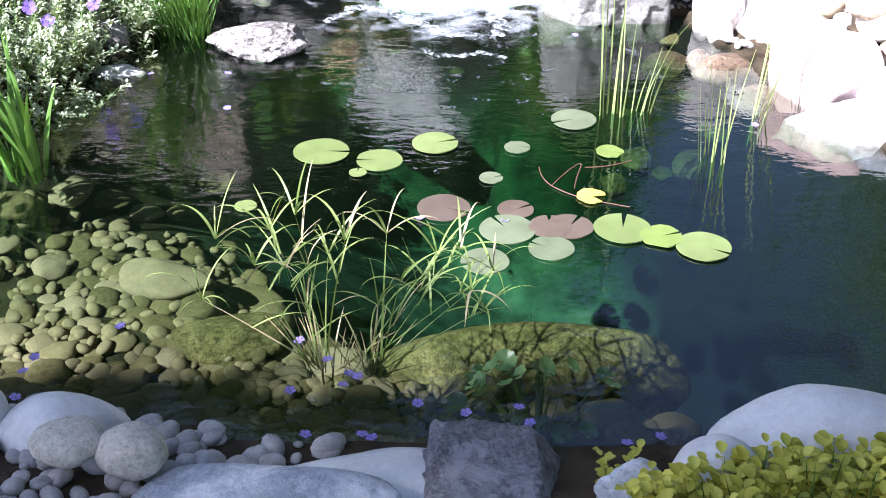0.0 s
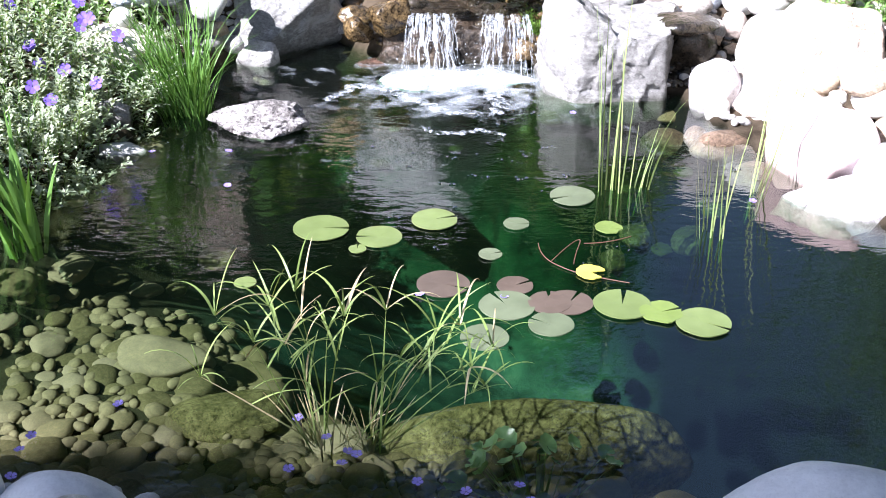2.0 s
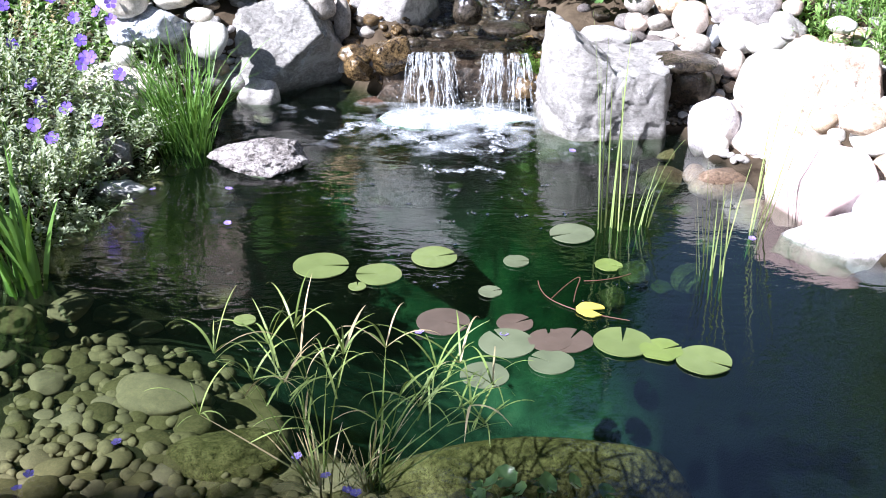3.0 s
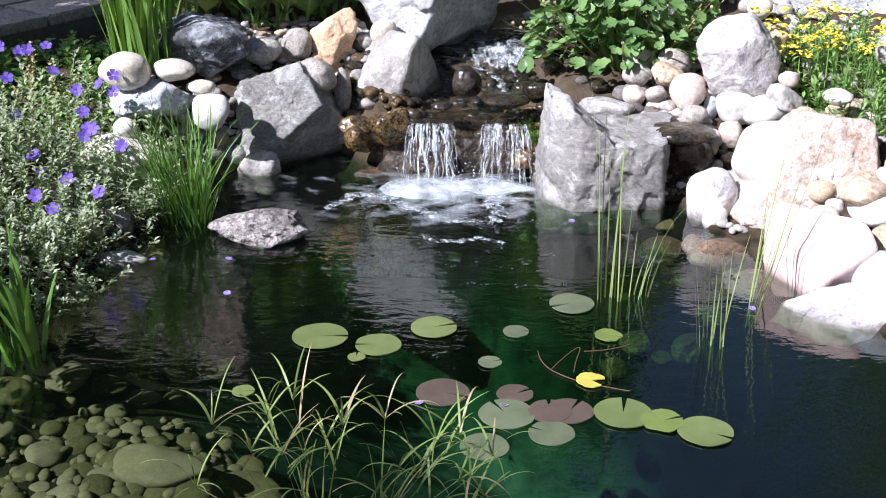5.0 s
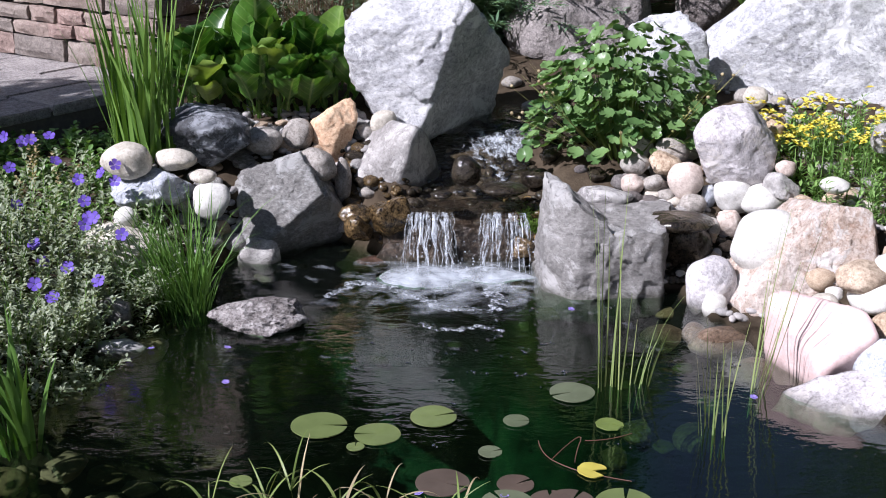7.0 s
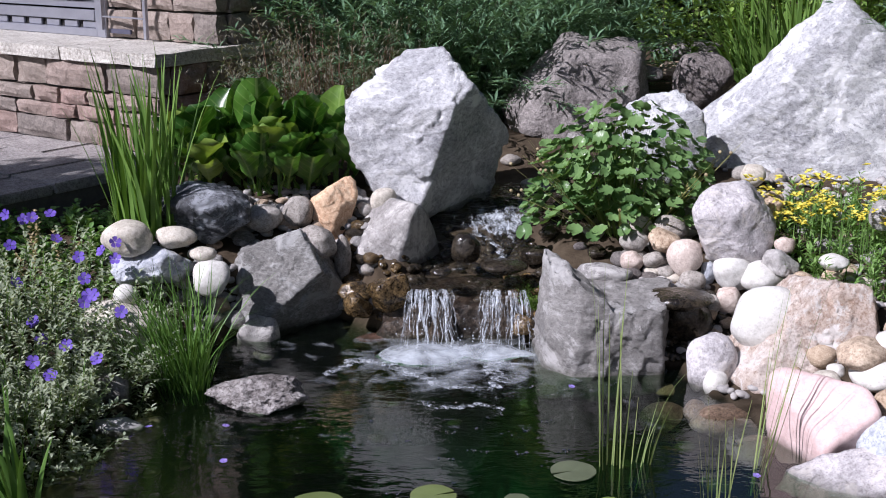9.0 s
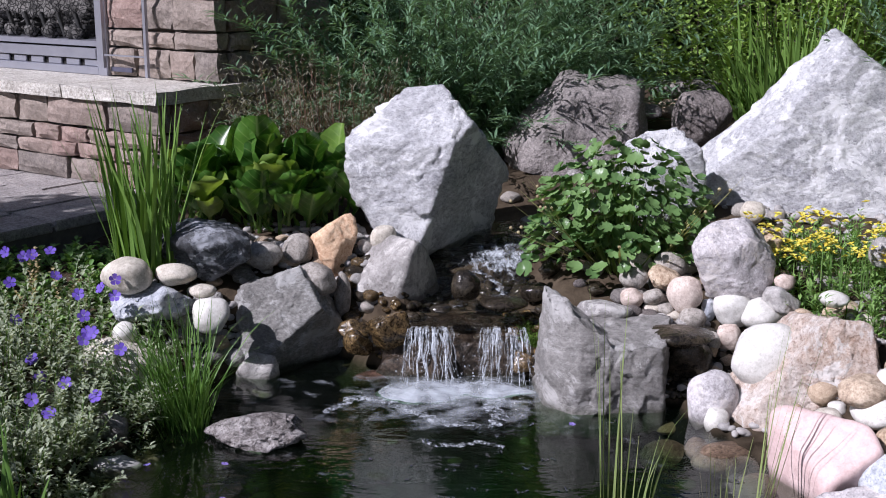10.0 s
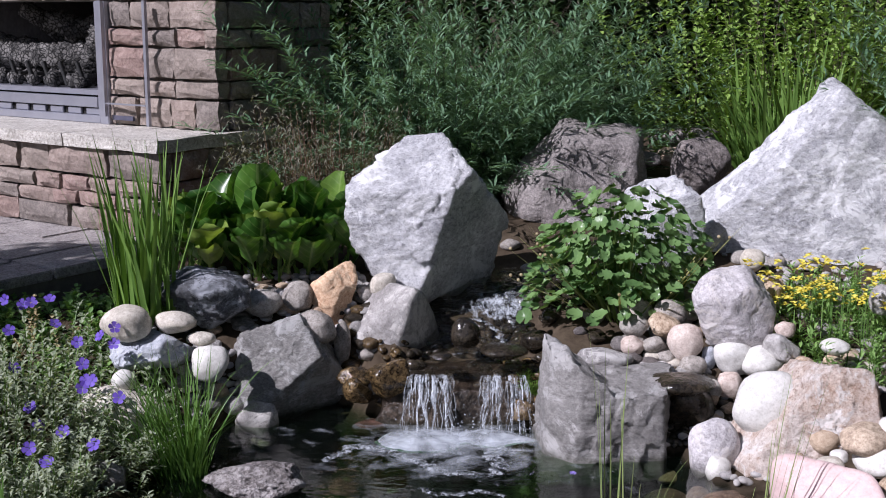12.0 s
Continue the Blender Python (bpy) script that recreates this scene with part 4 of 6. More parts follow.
def patio():
    top = empty("patio", HEARTH, "patio of large grey flagstones before the fireplace", "patio", rz=-34, kind="structure")
    part("bedding", box_bm(-4.0, -1.5, -0.3, 0.10, 3.0, -0.03), MORTAR, top)
    rng = random.Random(8)
    y = -1.5
    while y < 0.1:
        d = rng.uniform(0.32, 0.48)
        x = -4.0 + rng.uniform(0, 0.2)
        while x < 0.05:
            w = min(rng.uniform(0.4, 0.7), 0.12 - x)
            if w > 0.1:
                part("flagstone", box_bm(x, y, -0.05, x + w - 0.012, y + d - 0.012, rng.uniform(-0.003, 0.003), 0.006), PAVING, top)
            x += w
        y += d


def worn_slab(x0, y0, z0, x1, y1, z1, rng):
    """A sawn slab with a hand-broken, uneven edge."""
    bm = bmesh.new()
    bmesh.ops.create_cube(bm, size=1.0)
    bmesh.ops.subdivide_edges(bm, edges=bm.edges[:], cuts=9, use_grid_fill=True)
    for v in bm.verts:
        rim = max(abs(v.co.x), abs(v.co.y)) > 0.49
        v.co.x, v.co.y, v.co.z = (x0 + x1) / 2 + v.co.x * (x1 - x0), (y0 + y1) / 2 + v.co.y * (y1 - y0), (z0 + z1) / 2 + v.co.z * (z1 - z0)
        p = v.co * 9
        if rim:
            v.co.x += 0.010 * noise.noise(p) + rng.uniform(-0.001, 0.001)
            v.co.y += 0.016 * noise.noise(p + Vector((7, 3, 1))) + rng.uniform(-0.001, 0.001)
            v.co.z += 0.006 * noise.noise(p + Vector((1, 9, 4)))
        else:
            v.co.z += 0.002 * noise.noise(p)
    return bm


def fireplace():
    rng = random.Random(21)
    top = empty("fireplace", HEARTH, "tan stone outdoor fireplace with raised hearth and steel firebox", "fireplace", rz=-34)
    part("hearth_core", box_bm(-3.2, 0.06, -0.05, -0.06, 1.1, 0.44), MORTAR, top)
    for z0, z1 in ((0.0, 0.125), (0.125, 0.205), (0.205, 0.29), (0.29, 0.445)):
        widths = (0.22, 0.3, 0.42) if z1 - z0 < 0.1 else (0.26, 0.36, 0.46)
        pieces_row(top, "hearth_stone", STONE, 0.0, z0, z1, -3.2, 0.0, widths, rng)
        pieces_row(top, "hearth_stone", STONE, 0.0, z0, z1, 0.09, 1.1, widths, rng, axis="y")
    x = -3.22
    for w in (0.78, 0.82, 0.92, 0.9):
        x2 = min(x + w, 0.03)
        part("hearth_slab", worn_slab(x, -0.035, 0.445, x2 - 0.012, 1.12, 0.51, rng), CAP, top)
        x = x2
    # the chimney breast, set back on the hearth; firebox opening on its far side
    base, back, right, left, open_r, head, crest = 0.51, 0.47, -0.04, -3.2, -0.90, 1.20, 1.44
    part("chimney_core", box_bm(open_r + 0.02, back + 0.05, base, right - 0.06, 1.4, crest), MORTAR, top)
    part("chimney_core", box_bm(left, back + 0.05, head, open_r + 0.02, 1.4, crest), MORTAR, top)
    z = base
    for h in (0.165, 0.10, 0.175, 0.10, 0.15, 0.11, 0.13):
        z1 = z + h
        pieces_row(top, "chimney_stone", STONE, back, z, z1, open_r if z < head - 0.02 else left, right, (0.2, 0.28, 0.34), rng)
        pieces_row(top, "chimney_stone", STONE, -right, z, z1, back + 0.09, 1.4, (0.16, 0.22, 0.34), rng, axis="y")
        z = z1
    part("chimney_cap", worn_slab(left, back - 0.04, crest, right + 0.04, 1.44, crest + 0.06, rng), CAP, top)
    # firebox
    box = part("firebox", box_bm(left, 1.15, base, open_r, 1.2, head), SOOT, top, "sooty firebox")
    part("side_panel", box_bm(open_r - 0.02, back + 0.1, base, open_r + 0.015, 1.2, head), SOOT, box)
    part("steel_post", box_bm(open_r - 0.055, back - 0.03, base, open_r + 0.02, back + 0.05, head, 0.004), STEEL, top, "brushed steel firebox post")
    part("steel_post", box_bm(open_r - 0.10, back + 0.0, base, open_r - 0.062, back + 0.08, head, 0.004), STEEL, top, "brushed steel firebox post")
    part("steel_trim", box_bm(left, back - 0.02, base + 0.002, open_r - 0.062, back + 0.03, base + 0.045, 0.003), STEEL, top, "brushed steel lower trim")
    part("vent_rail", box_bm(left, back + 0.03, base + 0.045, open_r - 0.104, back + 0.05, base + 0.085), SOOT, top, "dark slotted vent")
    for k in range(14):
        x0 = open_r - 0.22 - 0.16 * k
        part("vent_bar", box_bm(x0, back + 0.012, base + 0.047, x0 + 0.115, back + 0.028, base + 0.082, 0.003), STEEL, top)
    part("steel_trim", box_bm(left, back + 0.0, base + 0.088, open_r - 0.104, back + 0.05, base + 0.145, 0.003), STEEL, top, "brushed steel lower trim")
    part("burner_tray", box_bm(left, back + 0.05, base + 0.155, open_r - 0.11, 1.1, base + 0.185), STEEL, top, "steel burner tray")
    # open glass door standing against the stone
    door = part("glass_door", box_bm(open_r + 0.03, back - 0.075, base + 0.05, open_r + 0.045, back - 0.055, head), STEEL, top, "folded-back glass door with steel frame")
    part("door_stile", box_bm(open_r + 0.375, back - 0.075, base + 0.012, open_r + 0.395, back - 0.055, head), STEEL, door)
    part("door_rail", box_bm(open_r + 0.05, back - 0.074, base + 0.12, open_r + 0.37, back - 0.056, base + 0.128), STEEL, door)
    part("maker_plate", box_bm(open_r + 0.05, back - 0.03, base + 0.03, open_r + 0.22, back - 0.015, base + 0.055), LABEL, top, "small dark plate")
    # grate and gas logs
    grate = empty("fire_grate", (0, 0, 0), "black iron grate in the firebox", "grate")
    grate.matrix_world = top.matrix_world.copy()
    tray = base + 0.185
    for k in range(9):
        x0 = -2.5 + 0.155 * k
        bm = box_bm(-0.012, 0.0, 0.0, 0.012, 0.022, 0.15, 0.003)
        bmesh.ops.transform(bm, matrix=Matrix.Translation((x0, back + 0.12, tray + 0.01)) @ Matrix.Rotation(radians(-24), 4, "Y"), verts=bm.verts)
        part("bar", bm, IRON, grate)
        part("bar", box_bm(x0 - 0.012, back + 0.14, tray + 0.06, x0 + 0.012, back + 0.5, tray + 0.08), IRON, grate)
    for k, (x0, y0, z0, length, r, tilt, yaw) in enumerate(((-1.55, back + 0.33, 0.18, 0.75, 0.095, 3, 5), (-1.30, back + 0.26, 0.20, 0.42, 0.075, 52, -12), (-1.55, back + 0.42, 0.32, 0.6, 0.075, -14, 10), (-2.2, back + 0.35, 0.20, 0.8, 0.09, -6, -4),
                                                            (-1.85, back + 0.42, 0.34, 0.5, 0.06, -30, 20), (-1.12, back + 0.3, 0.22, 0.34, 0.07, 80, 0), (-1.42, back + 0.36, 0.36, 0.36, 0.06, 20, 30))):
        log_piece(grate, x0, y0, tray + z0, length, r, tilt, yaw, k)
    for k in range(30):
        pts, faces = rock_mesh("mid", 300 + k % 5, 3)
        ob = mesh_ob("ember", pts * rng.uniform(0.06, 0.10), faces, CHAR, None)
        ob.matrix_world = top.matrix_world @ pose(rng.uniform(-2.5, -1.06), back + rng.uniform(0.10, 0.3), tray + 0.004)
        tagged(ob, "dark lump of fire rock on the burner tray", "fire rock", "fire rocks")


def log_piece(grate, x, y, z, length, r, tilt, yaw, seed):
    verts, faces, ring, segs = [], [], 26, 54
    for i in range(segs + 1):
        s = i / segs - 0.5
        for j in range(ring):
            a = 2 * math.pi * j / ring
            rr = r * (0.9 + 0.25 * noise.noise((s * 9 + seed * 7, math.cos(a) * 1.6, math.sin(a) * 1.6)) + 0.40 * abs(noise.noise((s * 16 + seed, math.cos(a) * 3 + seed, math.sin(a) * 3))) + 0.10 * noise.noise((s * 50, math.cos(a) * 7 + seed, math.sin(a) * 7)))
            verts.append((s * length, rr * math.cos(a), rr * math.sin(a)))
    for i in range(segs):
        for j in range(ring):
            k = (j + 1) % ring
            faces.append((i * ring + j, i * ring + k, (i + 1) * ring + k, (i + 1) * ring + j))
    faces += [tuple(range(ring))[::-1], tuple(segs * ring + j for j in range(ring))]
    ob = mesh_ob("fire_log", verts, faces, CHAR)
    ob.matrix_world = grate.matrix_world @ pose(x, y, z, 0, -tilt, yaw)
    return tagged(ob, "charred grey gas log on the iron grate", "log", "fire logs")


patio()
fireplace()


# ---- plants ----
def blade(V, F, base, heading, lean, bend, length, width, segs=6, fold=0.0, roll=0.0):
    """A tapering, arching leaf: lean and bend in degrees from upright."""
    x, y, z = base
    step, n0 = length / segs, len(V)
    hx, hy = math.cos(heading), math.sin(heading)
    sx, sy = -math.sin(heading + roll), math.cos(heading + roll)
    for i in range(segs + 1):
        s = i / segs
        w = width * 0.5 * (1 - s ** 2.2) * (0.75 + 0.5 * min(1, s * 3)) + 0.0004
        V.append((x - sx * w, y - sy * w, z))
        if fold:
            V.append((x - hx * fold * w, y - hy * fold * w, z - fold * w * 0.3))
        V.append((x + sx * w, y + sy * w, z))
        a = radians(lean + bend * s ** 1.6)
        x, y, z = x + hx * math.sin(a) * step, y + hy * math.sin(a) * step, z + math.cos(a) * step
    k = 3 if fold else 2
    for i in range(segs):
        for j in range(k - 1):
            a = n0 + i * k + j
            F.append((a, a + 1, a + k + 1, a + k))


def tuft(name, loc, label, category, count, length, width, mat, seed, lean=(2, 25), bend=(10, 60), foot=0.05, fold=0.0, segs=6, group="", heading=None, piece="blade"):
    rng = random.Random(seed)
    top = empty(name, loc, label, category, group)
    for _ in range(count):
        a, r = rng.uniform(0, 2 * math.pi), foot * math.sqrt(rng.random())
        h = rng.uniform(0, 2 * math.pi) if heading is None else radians(heading + rng.uniform(-60, 60))
        V, F = [], []
        blade(V, F, (r * math.cos(a), r * math.sin(a), -0.03), h * 0.35 + a * 0.65 if heading is None else h, rng.uniform(*lean), rng.uniform(*bend), rng.uniform(*length), rng.uniform(*width), segs, fold, rng.uniform(-0.7, 0.7))
        mesh_ob(piece, V, F, mat, top)
    return top


def sedge(loc, label, tips, seed, foot=0.05):
    """Straight stems that fan out, each carrying a whorl of narrow arching leaves; tips: sideways reach and height of each."""
    rng = random.Random(seed)
    top = empty("sedge", loc, label, "sedge")
    for k, (reach, high) in enumerate(tips):
        a, r = rng.uniform(0, 2 * math.pi), foot * math.sqrt(rng.random())
        x, y = r * math.cos(a), r * math.sin(a) * 0.6
        back = rng.uniform(-0.06, 0.08)
        flat, head = math.hypot(reach - x, back), math.atan2(back, reach - x)
        V, F = [], []
        blade(V, F, (x, y, -0.03), head, math.degrees(math.atan2(flat, high)) - 3, 6, math.hypot(flat, high + 0.03), 0.0042, 6)
        mesh_ob("stem", V, F, SEDGE if k % 5 else STRAW, top)
        end = (Vector(V[-1]) + Vector(V[-2])) / 2
        for j in range(rng.randint(6, 9)):
            at = end if j < 6 else Vector((x, y, -0.03)).lerp(end, rng.uniform(0.5, 0.9))
            V, F = [], []
            blade(V, F, at, 2 * math.pi * j / 6 + rng.uniform(-0.5, 0.5), rng.uniform(15, 65), rng.uniform(35, 130), rng.uniform(0.08, 0.18), rng.uniform(0.0030, 0.0052), 9, 0, rng.uniform(-0.9, 0.9))
            mesh_ob("blade", V, F, STRAW if rng.random() < 0.12 else SEDGE, top)
    for _ in range(34):
        a, r = rng.uniform(0, 2 * math.pi), foot * math.sqrt(rng.random())
        V, F = [], []
        blade(V, F, (r * math.cos(a), r * math.sin(a), -0.03), a, rng.uniform(5, 62), rng.uniform(0, 30), rng.uniform(0.04, 0.16), 0.0034, 4)
        mesh_ob("dry_stem", V, F, STRAW, top)
    return top


def leaf(V, F, at, along, up, length, width, fold=0.25):
    """A pointed leaf of four faces, folded along its rib."""
    side = along.cross(up)
    if side.length < 1e-4:
        side = along.cross(Vector((1, 0, 0)))
    side.normalize()
    lift = side.cross(along).normalized()
    n0 = len(V)
    mid = at + along * length * 0.45
    if width > 0.5 * length:
        # a broad, rounded leaf
        rim = [(0.22, -0.36), (0.55, -0.50), (0.85, -0.30), (1.0, 0.0), (0.85, 0.30), (0.55, 0.50), (0.22, 0.36)]
        V += [at, mid] + [at + along * (length * q) + side * (width * w) + lift * (fold * width * abs(w) * 2 - 0.10 * length * q * q) for q, w in rim]
        F += [(n0, n0 + 1, n0 + 2), (n0, n0 + 8, n0 + 1)] + [(n0 + 1, n0 + k + 1, n0 + k) for k in range(2, 8)]
        return
    V += [at, mid - side * width / 2 + lift * fold * width, mid + side * width / 2 + lift * fold * width, at + along * length - lift * 0.12 * length, mid]
    F += [(n0, n0 + 4, n0 + 1), (n0, n0 + 2, n0 + 4), (n0 + 4, n0 + 3, n0 + 1), (n0 + 4, n0 + 2, n0 + 3)]


def shoots(name, loc, label, category, count, seed, foot, height, lean, leaf_size, per, leaf_m, twig_m, bend=(0, 30), group="", bare=0.15, spread=60, heading=None):
    """A bushy plant: leaning shoots from a broad foot, each set with leaves."""
    rng = random.Random(seed)
    top = empty(name, loc, label, category, group)
    LV, LF, TV, TF = [], [], [], []
    for _ in range(count):
        a, r = rng.uniform(0, 2 * math.pi), math.sqrt(rng.random())
        x, y = foot[0] * r * math.cos(a), foot[1] * r * math.sin(a)
        head = (a + rng.uniform(-0.9, 0.9)) if heading is None else radians(heading + rng.uniform(-55, 55))
        ln, bd, hgt = radians(rng.uniform(*lean) * (0.35 + 0.65 * r)), radians(rng.uniform(*bend)), rng.uniform(*height)
        hgt *= 1 - 0.5 * min(1.0, (ln + 0.5 * bd) / 1.6)
        z = land(loc[0] + x, loc[1] + y) - loc[2] - 0.02 if abs(loc[0]) < 2.6 and loc[1] < 6.5 else -0.02
        blade(TV, TF, (x, y, z), head, math.degrees(ln), math.degrees(bd), hgt, 0.0035, 4)
        steps = max(3, int(per * rng.uniform(0.8, 1.2)))
        p, seg = Vector((x, y, z)), hgt / steps
        for i in range(steps):
            s = (i + 1) / steps
            ang = ln + bd * s ** 1.6
            d = Vector((math.cos(head) * math.sin(ang), math.sin(head) * math.sin(ang), math.cos(ang)))
            p = p + d * seg
            if s < bare:
                continue
            for _side in (0, 1):
                b = rng.uniform(0, 2 * math.pi)
                out = Vector((math.cos(b), math.sin(b), rng.uniform(-0.2, 0.6)))
                along = (d * 0.5 + out * math.sin(radians(spread))).normalized()
                size = rng.uniform(*leaf_size[0])
                leaf(LV, LF, p + out * 0.004, along, Vector((0, 0, 1)), size, size * leaf_size[1])
    tagged(mesh_ob("foliage", LV, LF, leaf_m, top), kind="stuff")
    tagged(mesh_ob("twig_mass", TV, TF, twig_m, top), kind="stuff")
    return top


def flower_mesh(name, radius, petals, mat, cup=0.35):
    V, F = [], []
    for k in range(petals):
        a = 2 * math.pi * k / petals
        for da, r, z in ((0, 0.05, 0), (-0.60, 0.62, 0.2), (-0.46, 0.95, 0.34), (0, 1.02, 0.30), (0.46, 0.95, 0.34), (0.60, 0.62, 0.14)):
            V.append((radius * r * math.cos(a + da), radius * r * math.sin(a + da), radius * z * cup * 2))
        n0 = 6 * k
        F.append(tuple(range(n0, n0 + 6)))
    me = bpy.data.meshes.new(name)
    me.from_pydata(V, [], F)
    me.materials.append(mat)
    return me


# sedge standing in the shallows
sedge((-0.26, 2.17, -0.02), "arching pale green sedge standing in shallow water", [(-0.10, 0.33), (-0.03, 0.16), (0.02, 0.27), (-0.20, 0.34), (-0.07, 0.25), (-0.27, 0.12), (0.06, 0.34), (-0.14, 0.22), (-0.05, 0.36)], 3)
sedge((-0.16, 2.18, -0.02), "arching pale green sedge leaning over shallow water", [(0.02, 0.14), (0.07, 0.23), (0.14, 0.27), (0.19, 0.27), (0.24, 0.14), (0.10, 0.19), (0.21, 0.20), (0.04, 0.30), (0.26, 0.20)], 4)
# reeds
tuft("reed", (0.51, 3.41, -0.05), "slender upright green reeds rising from the water", "reed", 10, (0.40, 0.80), (0.0024, 0.0046), REED, 11, (0, 7), (-3, 8), 0.035, group="reeds", piece="reed_stem")
tuft("reed", (0.60, 3.43, -0.05), "slender green reeds with a bent golden tip", "reed", 7, (0.22, 0.42), (0.0022, 0.0040), REED, 12, (2, 14), (0, 50), 0.03, group="reeds", heading=10, piece="reed_stem")
tuft("reed", (0.77, 3.12, -0.05), "short slender reeds rising from the water", "reed", 11, (0.22, 0.46), (0.0022, 0.0038), REED, 13, (0, 9), (-4, 10), 0.04, group="reeds", piece="reed_stem")
tuft("reed", (0.95, 3.38, -0.05), "tall leaning reeds beside the pink boulder", "reed", 9, (0.4, 0.78), (0.0022, 0.0042), REED, 14, (6, 18), (0, 10), 0.025, group="reeds", heading=20, piece="reed_stem")
# bank plants
tuft("water_iris", (-1.19, 3.08, -0.02), "broad green leaves standing at the pond's edge", "iris", 26, (0.25, 0.46), (0.012, 0.022), GRASS, 15, (2, 22), (0, 45), 0.06, 0.25, piece="leaf")
tuft("grass_clump", (-0.92, 4.08, -0.02), "dense clump of fine green grass at the waterline", "grass clump", 230, (0.22, 0.54), (0.003, 0.006), GRASS, 16, (0, 26), (5, 85), 0.085, segs=8)
tuft("iris_clump", (-1.20, 4.80, 0.40), "tall upright green iris leaves among the stones", "iris", 110, (0.30, 0.78), (0.012, 0.022), IRIS, 17, (0, 18), (0, 20), 0.12, 0.25, piece="leaf")
tuft("iris_clump", (2.10, 7.4, 0.60), "tall upright green iris leaves behind the pointed boulder", "iris", 130, (0.45, 1.0), (0.014, 0.026), IRIS, 18, (0, 38), (0, 26), 0.30, 0.25, piece="leaf")

G_FLOWERS = [(-1.33, 3.72, 0.22), (-1.13, 3.75, 0.22), (-1.26, 3.85, 0.23), (-1.36, 3.90, 0.23), (-1.11, 4.00, 0.30), (-1.25, 4.10, 0.33), (-1.25, 4.05, 0.32), (-1.35, 4.35, 0.40), (-1.48, 4.50, 0.43), (-1.28, 4.40, 0.41), (-1.24, 4.45, 0.43), (-1.23, 4.40, 0.38), (-1.52, 4.15, 0.36), (-1.60, 4.60, 0.49), (-1.70, 4.60, 0.50), (-1.40, 3.95, 0.28), (-1.29, 4.20, 0.36), (-1.50, 3.80, 0.28), (-1.60, 4.00, 0.39), (-1.27, 3.70, 0.18), (-1.65, 4.65, 0.47), (-1.56, 4.70, 0.48), (-1.20, 4.00, 0.36), (-1.62, 4.40, 0.43), ]


def geranium():
    top = shoots("geranium", (-1.52, 4.15, 0.2), "grey-green leafy geranium with violet flowers spilling over the bank", "geranium", 560, 41, (0.50, 0.62), (0.10, 0.32), (5, 60), ((0.014, 0.034), 0.5), 15, SILVER, GRASS)
    me = flower_mesh("violet_flower", 0.024, 5, VIOLET)
    rng = random.Random(6)
    for p in G_FLOWERS:
        ob = new("violet_flower", me)
        ob.parent = top
        ob.matrix_parent_inverse = top.matrix_world.inverted()
        ob.matrix_basis = pose(*p, rng.uniform(30, 75), rng.uniform(-30, 30), rng.uniform(-40, 40))
        V, F = [], []
        drop = p[2] - max(land(p[0], p[1]), 0.0)
        blade(V, F, (p[0] - 0.02, p[1] + 0.02, p[2] - drop - 0.02), 0.3, 2, 6, drop + 0.02, 0.004, 4)
        mesh_ob("flower_stem", [Vector(v) - Vector(top.location) for v in V], F, SILVER, top)


geranium()
for k, (x, y, z) in enumerate(((-1.62, 4.62, 0.42), (-1.5, 4.66, 0.42), (-1.68, 4.75, 0.42))):
    shoots("seed_spike", (x, y, z), "upright tan seed spikes of a bank plant", "plant", 2, 60 + k, (0.03, 0.03), (0.16, 0.26), (0, 8), ((0.012, 0.02), 0.7), 26, STRAW, STRAW, spread=80, bare=0.4, group="seed spikes")
shoots("ground_cover", (-1.42, 4.62, 0.36), "low yellow-green ground cover between the stones", "ground cover", 130, 44, (0.32, 0.22), (0.03, 0.10), (10, 60), ((0.02, 0.035), 0.8), 4, FERNY, GRASS)


shoots("ground_cover", (-1.62, 4.95, 0.34), "low green ground cover beside the patio", "ground cover", 170, 45, (0.35, 0.25), (0.05, 0.14), (10, 60), ((0.02, 0.035), 0.8), 5, FERNY, GRASS)
shoots("geranium", (-1.35, 3.62, 0.10), "grey-green leafy geranium hanging over the water", "geranium", 260, 47, (0.22, 0.30), (0.10, 0.28), (5, 60), ((0.014, 0.03), 0.5), 14, SILVER, GRASS)
tuft("grass_clump", (-1.12, 4.22, 0.0), "loose tuft of fine green grass on the bank", "grass clump", 40, (0.2, 0.4), (0.003, 0.006), GRASS, 19, (3, 35), (10, 70), 0.08)


